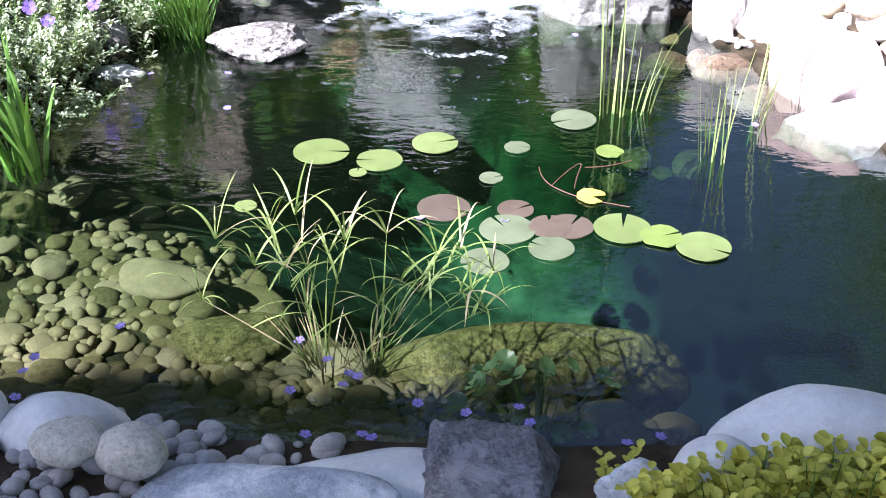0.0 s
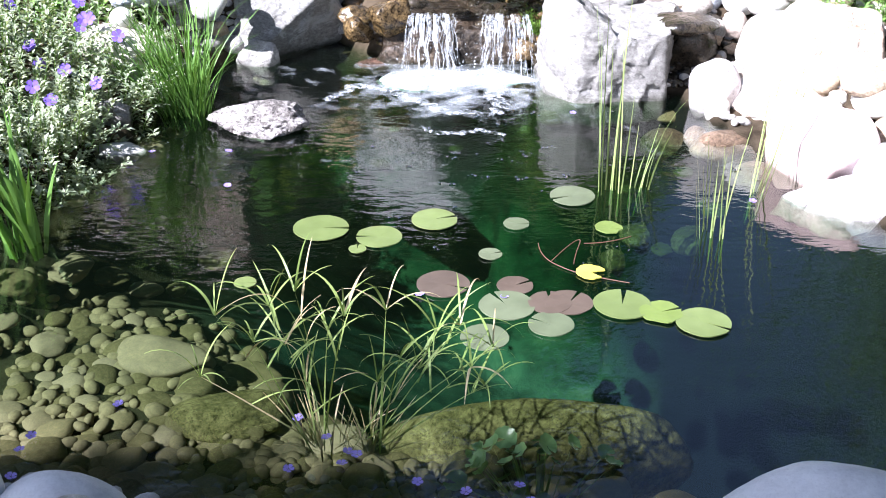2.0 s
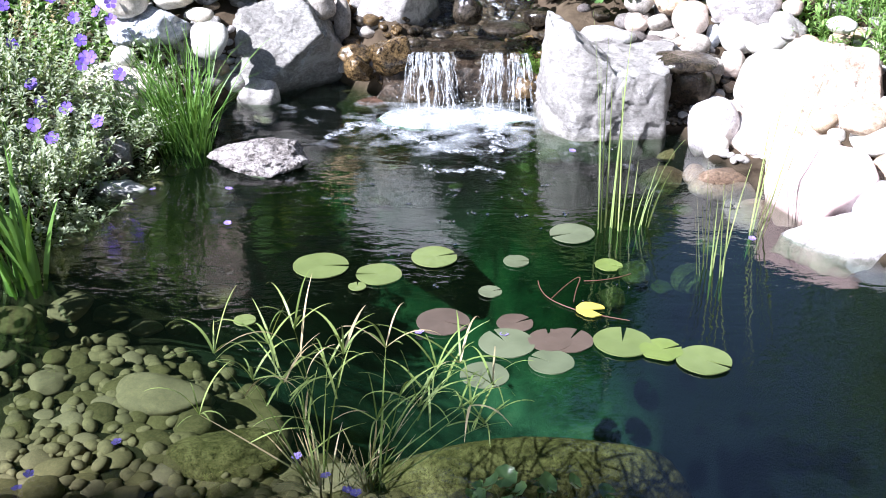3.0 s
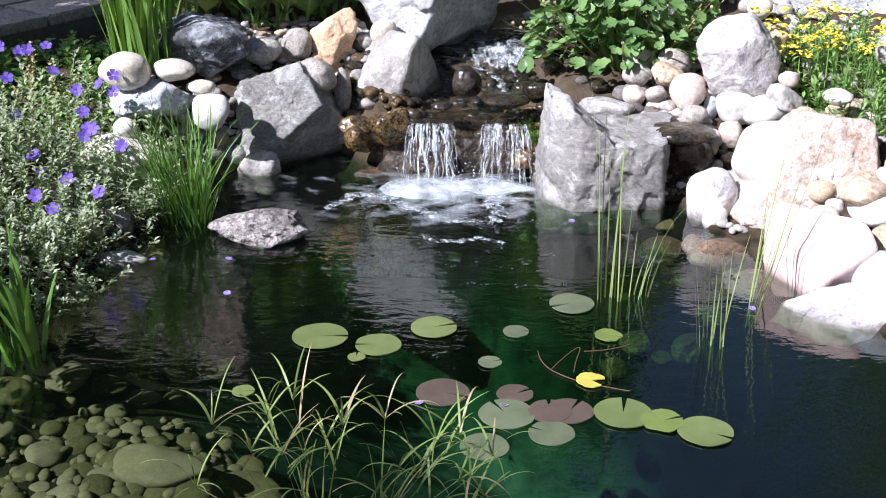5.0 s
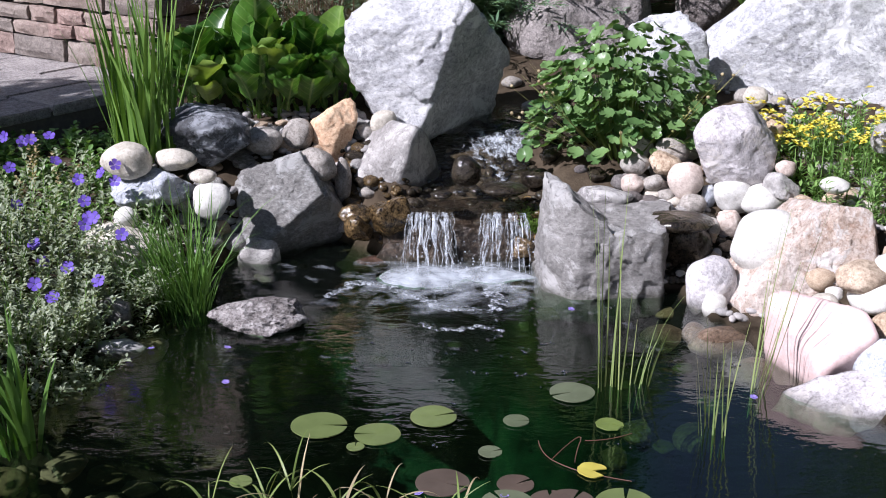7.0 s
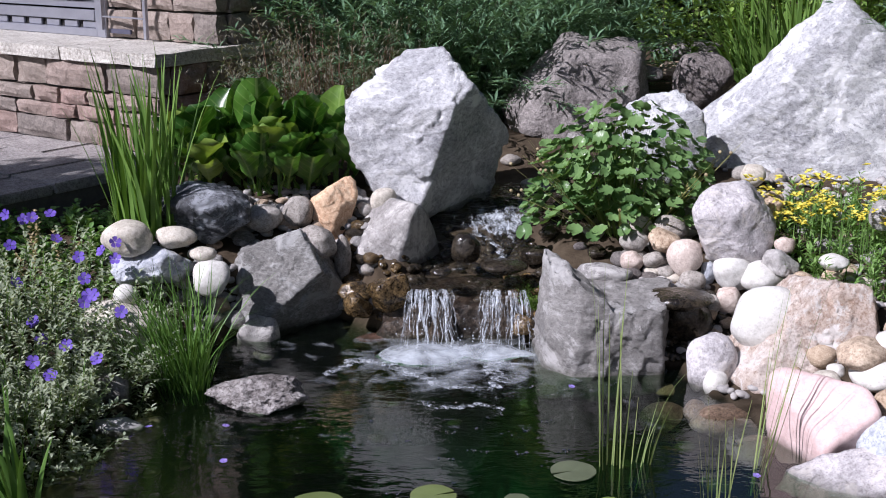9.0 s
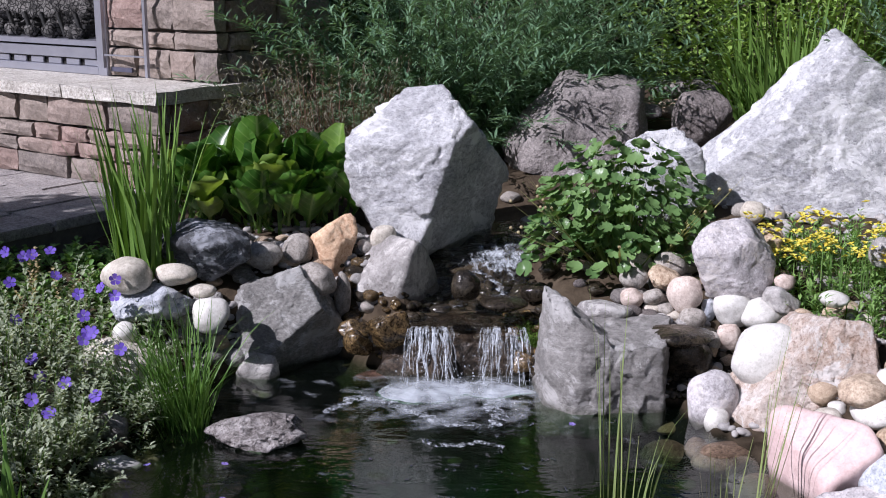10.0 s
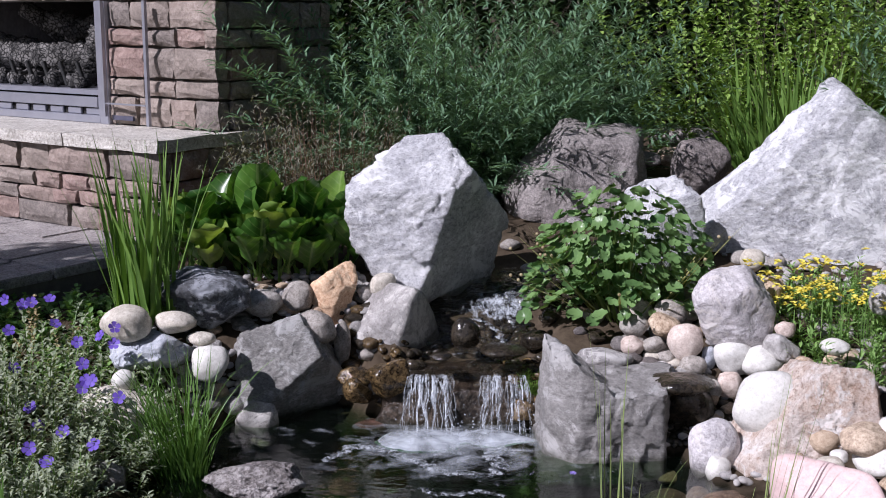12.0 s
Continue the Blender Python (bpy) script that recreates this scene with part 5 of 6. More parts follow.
def broad_leaf_mesh(seed):
    """A big spoon-shaped leaf with a rib, a cupped blade and a wavy rim, its stalk at the origin, growing along z and curling to +y."""
    rng = np.random.RandomState(seed)
    V, F, nu, nv = [], [], 11, 15
    curl, phase, frill = rng.uniform(0.0, 0.55), rng.uniform(0, 6), rng.uniform(0.5, 1.2)
    for j in range(nv):
        s = j / (nv - 1)
        half = 0.007
        if s > 0.3:
            q = (s - 0.3) / 0.7
            half = 0.007 + 0.058 * math.sin(math.pi * min(1.0, 0.97 * q ** 0.8)) ** 0.55
        for i in range(nu):
            u = i / (nu - 1) * 2 - 1
            cup = 0.6 * half * u * u
            wave = 0.012 * frill * math.sin(phase + s * 19 + u * 2) * abs(u) ** 2
            bend = curl * 0.10 * s * s + 0.05 * curl * max(0.0, s - 0.75) * 4 * (s - 0.75)
            V.append((u * half, bend - cup + wave, 0.24 * s - 0.05 * curl * s ** 3))
    for j in range(nv - 1):
        for i in range(nu - 1):
            a = j * nu + i
            F.append((a, a + 1, a + nu + 1, a + nu))
    me = bpy.data.meshes.new("leaf")
    me.from_pydata(V, [], F)
    me.polygons.foreach_set("use_smooth", [True] * len(me.polygons))
    me.materials.append(VEINED)
    return me


def veined_leaf():
    """The broad leaf's face: a pale midrib and side veins on mottled green."""
    n = Nodes("veined_leaf")
    tc, sep = n.add("ShaderNodeTexCoord"), n.add("ShaderNodeSeparateXYZ")
    n.link(tc.outputs["Object"], sep.inputs[0])

    def calc(op, a, b):
        m = n.add("ShaderNodeMath")
        m.operation = op
        for k, v in enumerate((a, b)):
            if isinstance(v, (int, float)):
                m.inputs[k].default_value = v
            else:
                n.link(v, m.inputs[k])
        return m.outputs[0]

    side = calc("ABSOLUTE", sep.outputs[0], 0)
    rib = calc("LESS_THAN", side, 0.0035)
    run = calc("FRACT", calc("MULTIPLY", calc("SUBTRACT", sep.outputs[2], calc("MULTIPLY", side, 0.75)), 34.0), 0)
    veins = calc("MAXIMUM", rib, calc("MULTIPLY", calc("LESS_THAN", run, 0.13), 0.5))
    info = n.add("ShaderNodeObjectInfo")
    col = n.ramp(info.outputs["Random"], (0.0, (0.028, 0.090, 0.014)), (0.8, (0.085, 0.20, 0.028)), (1.0, (0.28, 0.38, 0.08)))
    mott = n.noise(tc.outputs["Object"], 22, 5, 0.6)
    col = n.mix(0.5, col, n.ramp(mott, (0.3, 0.15), (0.7, 0.85)), "SOFT_LIGHT")
    col = n.mix(calc("MULTIPLY", veins, 0.4), col, (0.30, 0.40, 0.14))
    p = n.principled(col, 0.3, n.bump(veins, 0.25, 0.004))
    t = n.add("ShaderNodeBsdfTranslucent")
    n.link(n.mix(1.0, col, (1.3, 1.3, 0.5), "MULTIPLY"), t.inputs["Color"])
    m = n.add("ShaderNodeMixShader", Fac=0.28)
    n.link(p.outputs[0], m.inputs[1])
    n.link(t.outputs[0], m.inputs[2])
    n.link(m.outputs[0], n.out.inputs["Surface"])
    return n.mat


VEINED = veined_leaf()


def bergenia(loc, foot, count, seed, rise):
    """Rosettes of upright spoon-shaped leaves, each on a fleshy stalk and leaning outwards."""
    rng = random.Random(seed)
    top = empty("bergenia", loc, "broad glossy green leaves of a bergenia clump", "bergenia")
    shapes = [broad_leaf_mesh(k) for k in range(11)]
    crowns = [(foot[0] * (k / 3 - 1) * 0.9 + rng.uniform(-0.04, 0.04), foot[1] * rng.uniform(-0.7, 0.7)) for k in range(7)]
    for k in range(count):
        cx, cy = crowns[k % len(crowns)]
        a, q = rng.uniform(0, 2 * math.pi), math.sqrt(rng.random())
        ob = new("leaf", rng.choice(shapes))
        ob.parent = top
        size = rng.uniform(1.15, 1.6) * (1.05 - 0.2 * q)
        x, y, z = cx + 0.06 * q * math.cos(a), cy + 0.06 * q * math.sin(a), rise * (0.42 - 0.36 * q) + rng.uniform(-0.03, 0.06)
        turn = Matrix.Rotation(a - math.pi / 2 + rng.uniform(-0.5, 0.5), 4, "Z") @ Matrix.Rotation(-radians(3 + 30 * q + rng.uniform(-6, 8)), 4, "X")
        ob.matrix_basis = Matrix.Translation((x, y, z)) @ turn @ Matrix.Scale(size, 4)
        V, F = [], []
        blade(V, F, (cx, cy, -0.06), a, 3, 2, z + 0.10, 0.016, 4, 0.4)
        mesh_ob("leaf_stalk", V, F, FERNY, top)
    return top


bergenia((-0.80, 5.36, 0.40), (0.36, 0.13), 118, 71, 0.46)


def round_leaf_mesh(seed, mat, radius=0.05):
    rng = random.Random(seed)
    V, F, n = [(0, 0, 0)], [], 22
    for ring in (0.55, 1.0):
        for i in range(n):
            a = -math.pi + 0.25 + (2 * math.pi - 0.5) * i / (n - 1) + math.pi / 2
            r = radius * ring * (1 + 0.05 * math.cos(9 * a + seed) * (ring == 1.0) + rng.uniform(-0.02, 0.02))
            V.append((r * math.cos(a), r * math.sin(a) + radius * 0.3 * (ring == 1.0) * 0, radius * (0.30 * ring * ring + rng.uniform(-0.14, 0.14) * ring)))
    for i in range(n - 1):
        F.append((0, 1 + i, 2 + i))
        F.append((1 + i, 1 + n + i, 2 + n + i, 2 + i))
    me = bpy.data.meshes.new("leaf")
    me.from_pydata(V, [], F)
    me.polygons.foreach_set("use_smooth", [True] * len(me.polygons))
    me.materials.append(mat)
    return me


def marsh_plant(loc, radii, count, seed, label, size=(0.34, 0.76), heads=16, mat=None):
    rng = random.Random(seed)
    top = empty("marsh_marigold", loc, label, "marsh plant")
    shapes = [round_leaf_mesh(seed + k, mat or MARIGOLD) for k in range(5)]
    V, F = [], []
    for k in range(count):
        a, r, up = rng.uniform(0, 2 * math.pi), math.sqrt(rng.random()), rng.uniform(0.25, 1.0)
        x, y = radii[0] * r * math.cos(a) * (1.05 - 0.2 * up), radii[1] * r * math.sin(a) * (1.05 - 0.2 * up)
        z = radii[2] * up * (1.05 - 0.5 * r ** 3)
        ob = new("leaf", rng.choice(shapes))
        ob.parent = top
        s = rng.uniform(*size)
        ob.matrix_basis = Matrix.LocRotScale((x, y, z), Euler((rng.uniform(0.1, 0.9), rng.uniform(-0.5, 0.5), math.atan2(y, x) + math.pi / 2 + rng.uniform(-0.8, 0.8))), (s, s, s))
        d = Vector((x * 0.75, y * 0.75, z + 0.03))
        blade(V, F, (x * 0.25, y * 0.25, -0.03), math.atan2(y, x), math.degrees(math.atan2(math.hypot(d.x, d.y), d.z)), 0, d.length, 0.006, 3)
    if count > 100:
        LV, LF = [], []
        src = [(np.array([v.co[:] for v in me.vertices]), [tuple(p.vertices) for p in me.polygons]) for me in shapes]
        for k in range(330):
            a, r, up = rng.uniform(0, 2 * math.pi), math.sqrt(rng.random()), rng.uniform(0.1, 0.95)
            x, y = radii[0] * r * math.cos(a) * (1.05 - 0.2 * up), radii[1] * r * math.sin(a) * (1.05 - 0.2 * up)
            pts, polys = rng.choice(src)
            turn = Euler((rng.uniform(0.0, 1.0), rng.uniform(-0.6, 0.6), math.atan2(y, x) + math.pi / 2 + rng.uniform(-0.9, 0.9))).to_matrix()
            pts = (pts * rng.uniform(*size)) @ np.array(turn).T + np.array((x, y, radii[2] * up * (1.03 - 0.5 * r ** 3)))
            n0 = len(LV)
            LV.extend(pts)
            LF.extend(tuple(n0 + i for i in p) for p in polys)
        tagged(mesh_ob("foliage", LV, LF, mat or MARIGOLD, top), kind="stuff")
    H = []
    for k in range(heads):
        a = rng.choice((rng.uniform(2.4, 3.9), rng.uniform(-0.7, 0.6), rng.uniform(0, 6.3)))
        lean, length = rng.uniform(35, 70), rng.uniform(0.8, 1.25) * radii[0]
        HV, HF = [], []
        blade(HV, HF, (0.3 * radii[0] * math.cos(a), -0.12, 0.05), a, lean, 0, length * 1.04, 0.010, 5, 0.5)
        mesh_ob("seed_stalk", HV, HF, SPENT, top)
        length *= 0.86
        H.append((0.3 * radii[0] * math.cos(a) + math.cos(a) * math.sin(radians(lean)) * length, -0.12 + math.sin(a) * math.sin(radians(lean)) * length, 0.05 + math.cos(radians(lean)) * length))
    tagged(mesh_ob("stalk_mass", V, F, SEDGE, top), kind="stuff")
    pts, faces = rock_mesh("crag", 5, 2)
    for p in H:
        mesh_ob("seed_head", pts * 0.014 + np.array(p), faces, STRAW, top)
    return top


marsh_plant((0.76, 5.02, 0.32), (0.44, 0.28, 0.56), 295, 80, "leafy marsh marigold with round green leaves and spent stalks", heads=26)
marsh_plant((0.21, 2.07, -0.12), (0.20, 0.12, 0.19), 26, 86, "round-leaved marsh plant standing in shallow water", (0.25, 0.55), 0)

shoots("yellow_sedum", (1.70, 4.72, 0.46), "feathery green plant with small yellow flowers", "flowering plant", 300, 51, (0.36, 0.42), (0.10, 0.26), (0, 45), ((0.02, 0.045), 0.3), 10, FERNY, GRASS)


def yellow_flowers():
    rng = random.Random(9)
    V, F = [], []
    heads = [(1.62 + 0.36 * rng.uniform(-1, 1), 4.95 + 0.26 * rng.uniform(-1, 1), 0.50 + rng.uniform(-0.04, 0.07)) for _ in range(20)]
    for _ in range(210):
        h = rng.choice(heads)
        c = Vector((h[0] + rng.gauss(0, 0.06), h[1] + rng.gauss(0, 0.06), h[2] + rng.gauss(0, 0.03)))
        for k in range(5):
            d = Vector((math.cos(k * 1.257), math.sin(k * 1.257), rng.uniform(-0.3, 1.2)))
            leaf(V, F, c, d.normalized(), Vector((0, 0, 1)), 0.020, 0.015)
    top = tagged(new("yellow_flowers"), "cloud of small yellow flowers above feathery leaves", "flowers", kind="stuff")
    mesh_ob("petals", V, F, YELLOW, top)
    V, F = [], []
    for _ in range(120):
        a, r = rng.uniform(0, 6.3), math.sqrt(rng.random())
        x, y = 1.66 + 0.36 * r * math.cos(a), 4.95 + 0.30 * r * math.sin(a)
        blade(V, F, (x, y, 0.30), a, 0, 10, 0.22, 0.003, 3)
    mesh_ob("stems", V, F, FERNY, top)


yellow_flowers()
shoots("grey_shrub", (2.78, 5.30, 0.40), "tall wispy blue-green shrub beside the pointed boulder", "shrub", 330, 53, (0.34, 0.40), (0.9, 2.6), (3, 42), ((0.05, 0.09), 0.17), 44, WILLOW, DRY, bend=(0, 35))
shoots("dry_shrub", (-0.62, 6.30, 0.50), "grey-brown dry shrub in front of the willow", "shrub", 330, 54, (0.40, 0.28), (0.35, 0.75), (0, 48), ((0.025, 0.05), 0.16), 18, DRYLEAF, DRY)
shoots("willow_shrub", (-0.15, 7.1, 0.5), "dense blue-green willow shrub with narrow leaves", "shrub", 420, 55, (0.62, 0.40), (0.7, 1.9), (8, 70), ((0.05, 0.10), 0.17), 54, WILLOW, BARK, bend=(10, 70), bare=0.1)
shoots("willow_shrub", (0.42, 7.75, 0.5), "dense blue-green willow shrub with narrow leaves", "shrub", 420, 56, (0.5, 0.40), (0.7, 1.9), (8, 70), ((0.05, 0.10), 0.17), 54, WILLOW, BARK, bend=(10, 70), bare=0.1)
shoots("leafy_shrub", (2.45, 8.7, 0.5), "green hedge shrub with small rounded leaves", "shrub", 200, 57, (0.9, 0.5), (0.6, 2.2), (0, 34), ((0.03, 0.055), 0.7), 34, SAPLING, BARK, bend=(0, 40), bare=0.1)
shoots("leafy_shrub", (3.6, 8.9, 0.5), "green hedge shrub with small rounded leaves", "shrub", 200, 58, (0.9, 0.6), (0.7, 2.4), (0, 34), ((0.03, 0.055), 0.7), 34, SAPLING, BARK, bend=(0, 40), bare=0.1)
# shade behind the shrubs comes from the hedge's darkened leaf colour
shoots("back_hedge", (-1.8, 11.0, 0.5), "leafy hedge closing the garden, its shade put into the leaf colour", "hedge", 330, 63, (2.6, 0.5), (1.4, 3.0), (0, 25), ((0.09, 0.15), 0.6), 24, DARKENED_LEAF, BARK, bare=0.05)
shoots("back_hedge", (3.2, 11.4, 0.5), "leafy hedge closing the garden, its shade put into the leaf colour", "hedge", 330, 64, (2.8, 0.5), (1.2, 2.6), (0, 25), ((0.09, 0.15), 0.6), 24, DARKENED_LEAF, BARK, bare=0.05)
# golden creeper on the near rocks
shoots("golden_creeper", (0.64, 1.53, 0.10), "golden-leaved creeping plant over the near rocks", "creeper", 700, 59, (0.26, 0.12), (0.07, 0.19), (5, 60), ((0.018, 0.030), 0.8), 7, GOLDEN, GRASS)
shoots("golden_creeper", (0.33, 1.74, 0.05), "small sprig of golden creeping plant", "creeper", 3, 61, (0.02, 0.02), (0.08, 0.12), (0, 25), ((0.014, 0.022), 0.8), 9, GOLDEN, GRASS)


# ---- lily pads and petals ----
def lily_pad(x, y, r, notch, kind):
    rng = random.Random(int(x * 1000) + 7)
    V, F, n = [(0, 0, 0.001)], [], 30
    gap = 0.10 if kind != 4 else 0.5
    for ring in (0.5, 1.0):
        for i in range(n):
            a = radians(notch) + gap + (2 * math.pi - 2 * gap) * i / (n - 1)
            rr = r * ring * (1 + (0.03 if kind < 3 else 0.16) * noise.noise((math.cos(a) * 2.4 + x * 9, math.sin(a) * 2.4, y)))
            V.append((rr * math.cos(a), rr * math.sin(a), 0.002 + 0.0015 * ring * noise.noise((math.cos(a) * 1.5, math.sin(a) * 1.5, x * 5))))
    for i in range(n - 1):
        F += [(0, 1 + i, 2 + i), (1 + i, 1 + n + i, 2 + n + i, 2 + i)]
    ob = mesh_ob("lily_pad", V, F, (PAD, PAD_GREY, PAD_RED, PAD_LIME, PAD_GOLD)[kind], smooth=False)
    thick = ob.modifiers.new("thickness", "SOLIDIFY")
    thick.thickness = 0.003
    ob.location = (x, y, 0.005)
    words = ("pale green", "silvery green", "bronze red", "bright lime green", "yellowing")[kind]
    tagged(ob, words + " lily pad floating on the pond", "lily pad", "lily pads")


PADS = [(-0.353, 3.145, 0.081, 0, 0), (-0.183, 3.092, 0.066, 180, 0), (-0.240, 3.016, 0.025, 90, 0), (-0.026, 3.205, 0.068, 20, 0), (0.395, 3.372, 0.069, 200, 1), (0.104, 2.553, 0.060, 200, 1), (0.001, 2.819, 0.071, -20, 2), (0.166, 2.709, 0.073, 120, 1), (0.278, 2.725, 0.057, 90, 2), (0.328, 2.725, 0.062, 60, 2), (0.273, 2.617, 0.058, 150, 1), (0.465, 2.718, 0.075, 80, 0), (0.560, 2.680, 0.054, 20, 3), (0.659, 2.631, 0.070, -30, 0), (0.214, 3.180, 0.038, 0, 1), (0.481, 3.159, 0.039, -20, 3), (0.401, 2.889, 0.040, -20, 4), (-0.526, 2.820, 0.030, 0, 0), (0.192, 2.813, 0.049, 30, 2), (0.132, 2.990, 0.033, 20, 1), ]
for row in PADS:
    lily_pad(*row)
PETALS = [(0.46, 4.06), (-0.71, 3.70), (0.16, 2.75), (-0.06, 2.76), (-0.32, 2.21), (-0.32, 2.03), (-0.20, 2.09), (-0.21, 2.05), (-0.25, 2.14), (0.05, 1.96), (-0.05, 1.99), (-0.27, 1.86), (-0.16, 1.89), (-0.14, 1.88), (0.18, 1.93), (0.94, 3.34), (0.44, 1.89), (0.37, 1.87), (-0.96, 3.69), (-0.18, 2.08), (-0.67, 3.43), (-0.89, 2.00), (0.16, 1.98), (-0.90, 2.09), (-0.73, 2.26), (-0.89, 2.14), ]
PETAL = leaf_mat("pale_violet_petal", (0.26, 0.20, 0.62), (0.38, 0.30, 0.80), rough=0.5)
petal_shape = flower_mesh("petal", 0.0125, 5, PETAL)
for k, (x, y) in enumerate(PETALS):
    ob = new("fallen_petal", petal_shape)
    ob.matrix_world = pose(x, y, 0.006 if shore_distance(x, y) < 0 else land(x, y) + 0.01, 8, 5, 71 * k)
    tagged(ob, "fallen violet petal floating on the water", "petal", "fallen petals")


def runner(points, r, mat):
    """A lily stalk drifting at the surface."""
    cu = bpy.data.curves.new("lily_stalk", "CURVE")
    cu.dimensions, cu.bevel_depth, cu.bevel_resolution = "3D", r, 2
    sp = cu.splines.new("NURBS")
    sp.points.add(len(points) - 1)
    for q, p in zip(sp.points, points):
        q.co = (*p, 1)
    sp.use_endpoint_u, sp.order_u = True, 3
    cu.materials.append(mat)
    tagged(new("lily_stalk", cu), "reddish lily stalk drifting at the surface", "stalk", "lily stalks")


STALK = plain_mat("red_stalk", (0.09, 0.04, 0.028), (0.15, 0.075, 0.045), 0.5)
runner([(0.27, 3.06, 0.004), (0.27, 2.98, 0.004), (0.34, 2.90, 0.004), (0.42, 2.86, 0.004), (0.5, 2.84, 0.0)], 0.0014, STALK)
runner([(0.30, 2.96, 0.0), (0.35, 3.04, 0.006), (0.40, 3.10, 0.004), (0.37, 3.0, 0.004), (0.36, 2.94, 0.002)], 0.0014, STALK)
runner([(0.40, 3.06, 0.004), (0.47, 3.06, 0.004), (0.54, 3.11, 0.002)], 0.0014, STALK)


# ---- stream and waterfall ----
def stream():
    V, F, nx, ny = [], [], 14, 30
    for j in range(ny + 1):
        y = 4.56 + 1.2 * j / ny
        cx = 0.1 + 0.12 * (y - 4.6)
        z = 0.19 + 0.20 * smooth01(4.75, 5.5, y)
        for i in range(nx + 1):
            x = cx + (i / nx - 0.5) * (0.50 if y < 4.8 else 0.44)
            V.append((x, y, z + 0.008 * noise.noise((x * 11, y * 9, 2))))
    for j in range(ny):
        for i in range(nx):
            a = j * (nx + 1) + i
            F.append((a, a + 1, a + nx + 2, a + nx + 1))
    ob = mesh_ob("stream_water", V, F, STREAM)
    ob.visible_shadow = False
    tagged(ob, "shallow clear stream running down to the waterfall", "stream", kind="structure")


def waterfall():
    top = empty("waterfall", (0.1, 4.55, 0), "low double waterfall of clear and white water over a rock lip", "waterfall", kind="structure")
    rng = random.Random(13)
    for x0, x1, amount in ((-0.235, -0.065, 105), (0.055, 0.225, 90)):
        V, F = [], []
        mid = (x0 + x1) / 2
        for _ in range(amount):
            x = mid + (x1 - x0) * 0.5 * math.copysign(rng.random() ** 0.9, rng.random() - 0.5)
            w = rng.choice((0.0015, 0.002, 0.003, 0.005, 0.008))
            throw, start, stop = rng.uniform(0.02, 0.13), rng.choice((0, 0, 0.15, 0.3, 0.5)), rng.choice((1, 1, 0.55, 0.7, 0.85))
            lip = 0.205 + 0.012 * noise.noise((x * 22, 0, 7))
            n0 = len(V)
            for i in range(11):
                s = start + (stop - start) * i / 10
                y, z = 0.04 - (throw + 0.04) * s, lip - 0.21 * s ** 2.2
                ww = w * (1 - 0.3 * s) * (1 + 0.6 * noise.noise((x * 40, s * 9, throw * 50)))
                dx = (x - mid) * 0.30 * s + 0.022 * s * noise.noise((x * 60, s * 5, 3))
                V += [(x + dx - ww / 2, y, z), (x + dx, y - ww * 0.5, z), (x + dx + ww / 2, y, z)]
            for i in range(10):
                a = n0 + 3 * i
                F += [(a, a + 1, a + 4, a + 3), (a + 1, a + 2, a + 5, a + 4)]
        tagged(mesh_ob("falling_water", V, F, CURTAIN, top), kind="stuff")
    pts, faces = SPHERES[2]
    V, F = [], []
    for _ in range(150):
        c = np.array((rng.uniform(-0.28, 0.30), rng.uniform(-0.16, 0.02), rng.uniform(0.005, 0.16) ** 1.2))
        n0 = len(V)
        V.extend(pts * rng.uniform(0.0015, 0.004) + c)
        F.extend(tuple(n0 + i for i in f) for f in faces)
    tagged(mesh_ob("droplets", V, F, CURTAIN, top), kind="stuff")


stream()
waterfall()
V, F = [], []
for j in range(31):
    y = 4.80 + 0.85 * j / 30
    for i in range(15):
        x = 0.1 + 0.12 * (y - 4.6) + (i / 14 - 0.5) * 0.42
        V.append((x, y, 0.199 + 0.20 * smooth01(4.75, 5.5, y) + 0.012 * noise.noise((x * 25, y * 20, 3))))
for j in range(30):
    for i in range(14):
        a = j * 15 + i
        F.append((a, a + 1, a + 16, a + 15))
tagged(mesh_ob("stream_foam", V, F, RAPID), "broken white water on the stream", "foam", kind="stuff")


def foam_band(points, width, seed, mat=None, label="thin curl of white foam round a stream rock"):
    """A curling lip of white water on the stream."""
    V, F, n = [], [], len(points) * 8
    for i in range(n + 1):
        q = i / n * (len(points) - 1)
        k = min(int(q), len(points) - 2)
        a, b = Vector(points[k]), Vector(points[k + 1])
        p, d = a.lerp(b, q - k), (b - a).normalized()
        side = Vector((-d.y, d.x, 0))
        w = width * (0.55 + 0.7 * noise.noise((q * 2.3, seed, 0)) ** 2 + 0.35 * math.sin(math.pi * i / n))
        for u in (-1, -0.4, 0.3, 1):
            V.append(p + side * (w * u * 0.5 * (1 + 0.8 * noise.noise((q * 9, u * 2, seed))) + 0.02 * noise.noise((q * 3, seed, 4))) + Vector((0, 0, 0.004 * (1 - u * u) + 0.003 * noise.noise((q * 6, u * 3, seed)))))
    for i in range(n):
        for j in range(3):
            F.append((4 * i + j, 4 * i + j + 1, 4 * i + j + 5, 4 * i + j + 4))
    tagged(mesh_ob("stream_foam", V, F, mat or LACE), label, "foam", kind="stuff")


foam_band([(0.09, 5.12, 0.30), (0.18, 5.10, 0.292), (0.24, 5.02, 0.262), (0.253, 4.95, 0.24), (0.15, 4.87, 0.218), (0.04, 4.85, 0.213)], 0.034, 2)
gravel("wet_stones", 260, 36, (-0.16, 0.42, 4.62, 5.6), (0.012, 0.04), "wet dark stones on the stream bed", None, DARKWET)
gravel("wet_stones", 160, 40, (0.28, 0.75, 5.0, 5.75), (0.02, 0.055), "dark damp stones between the boulders", None, DARKWET)
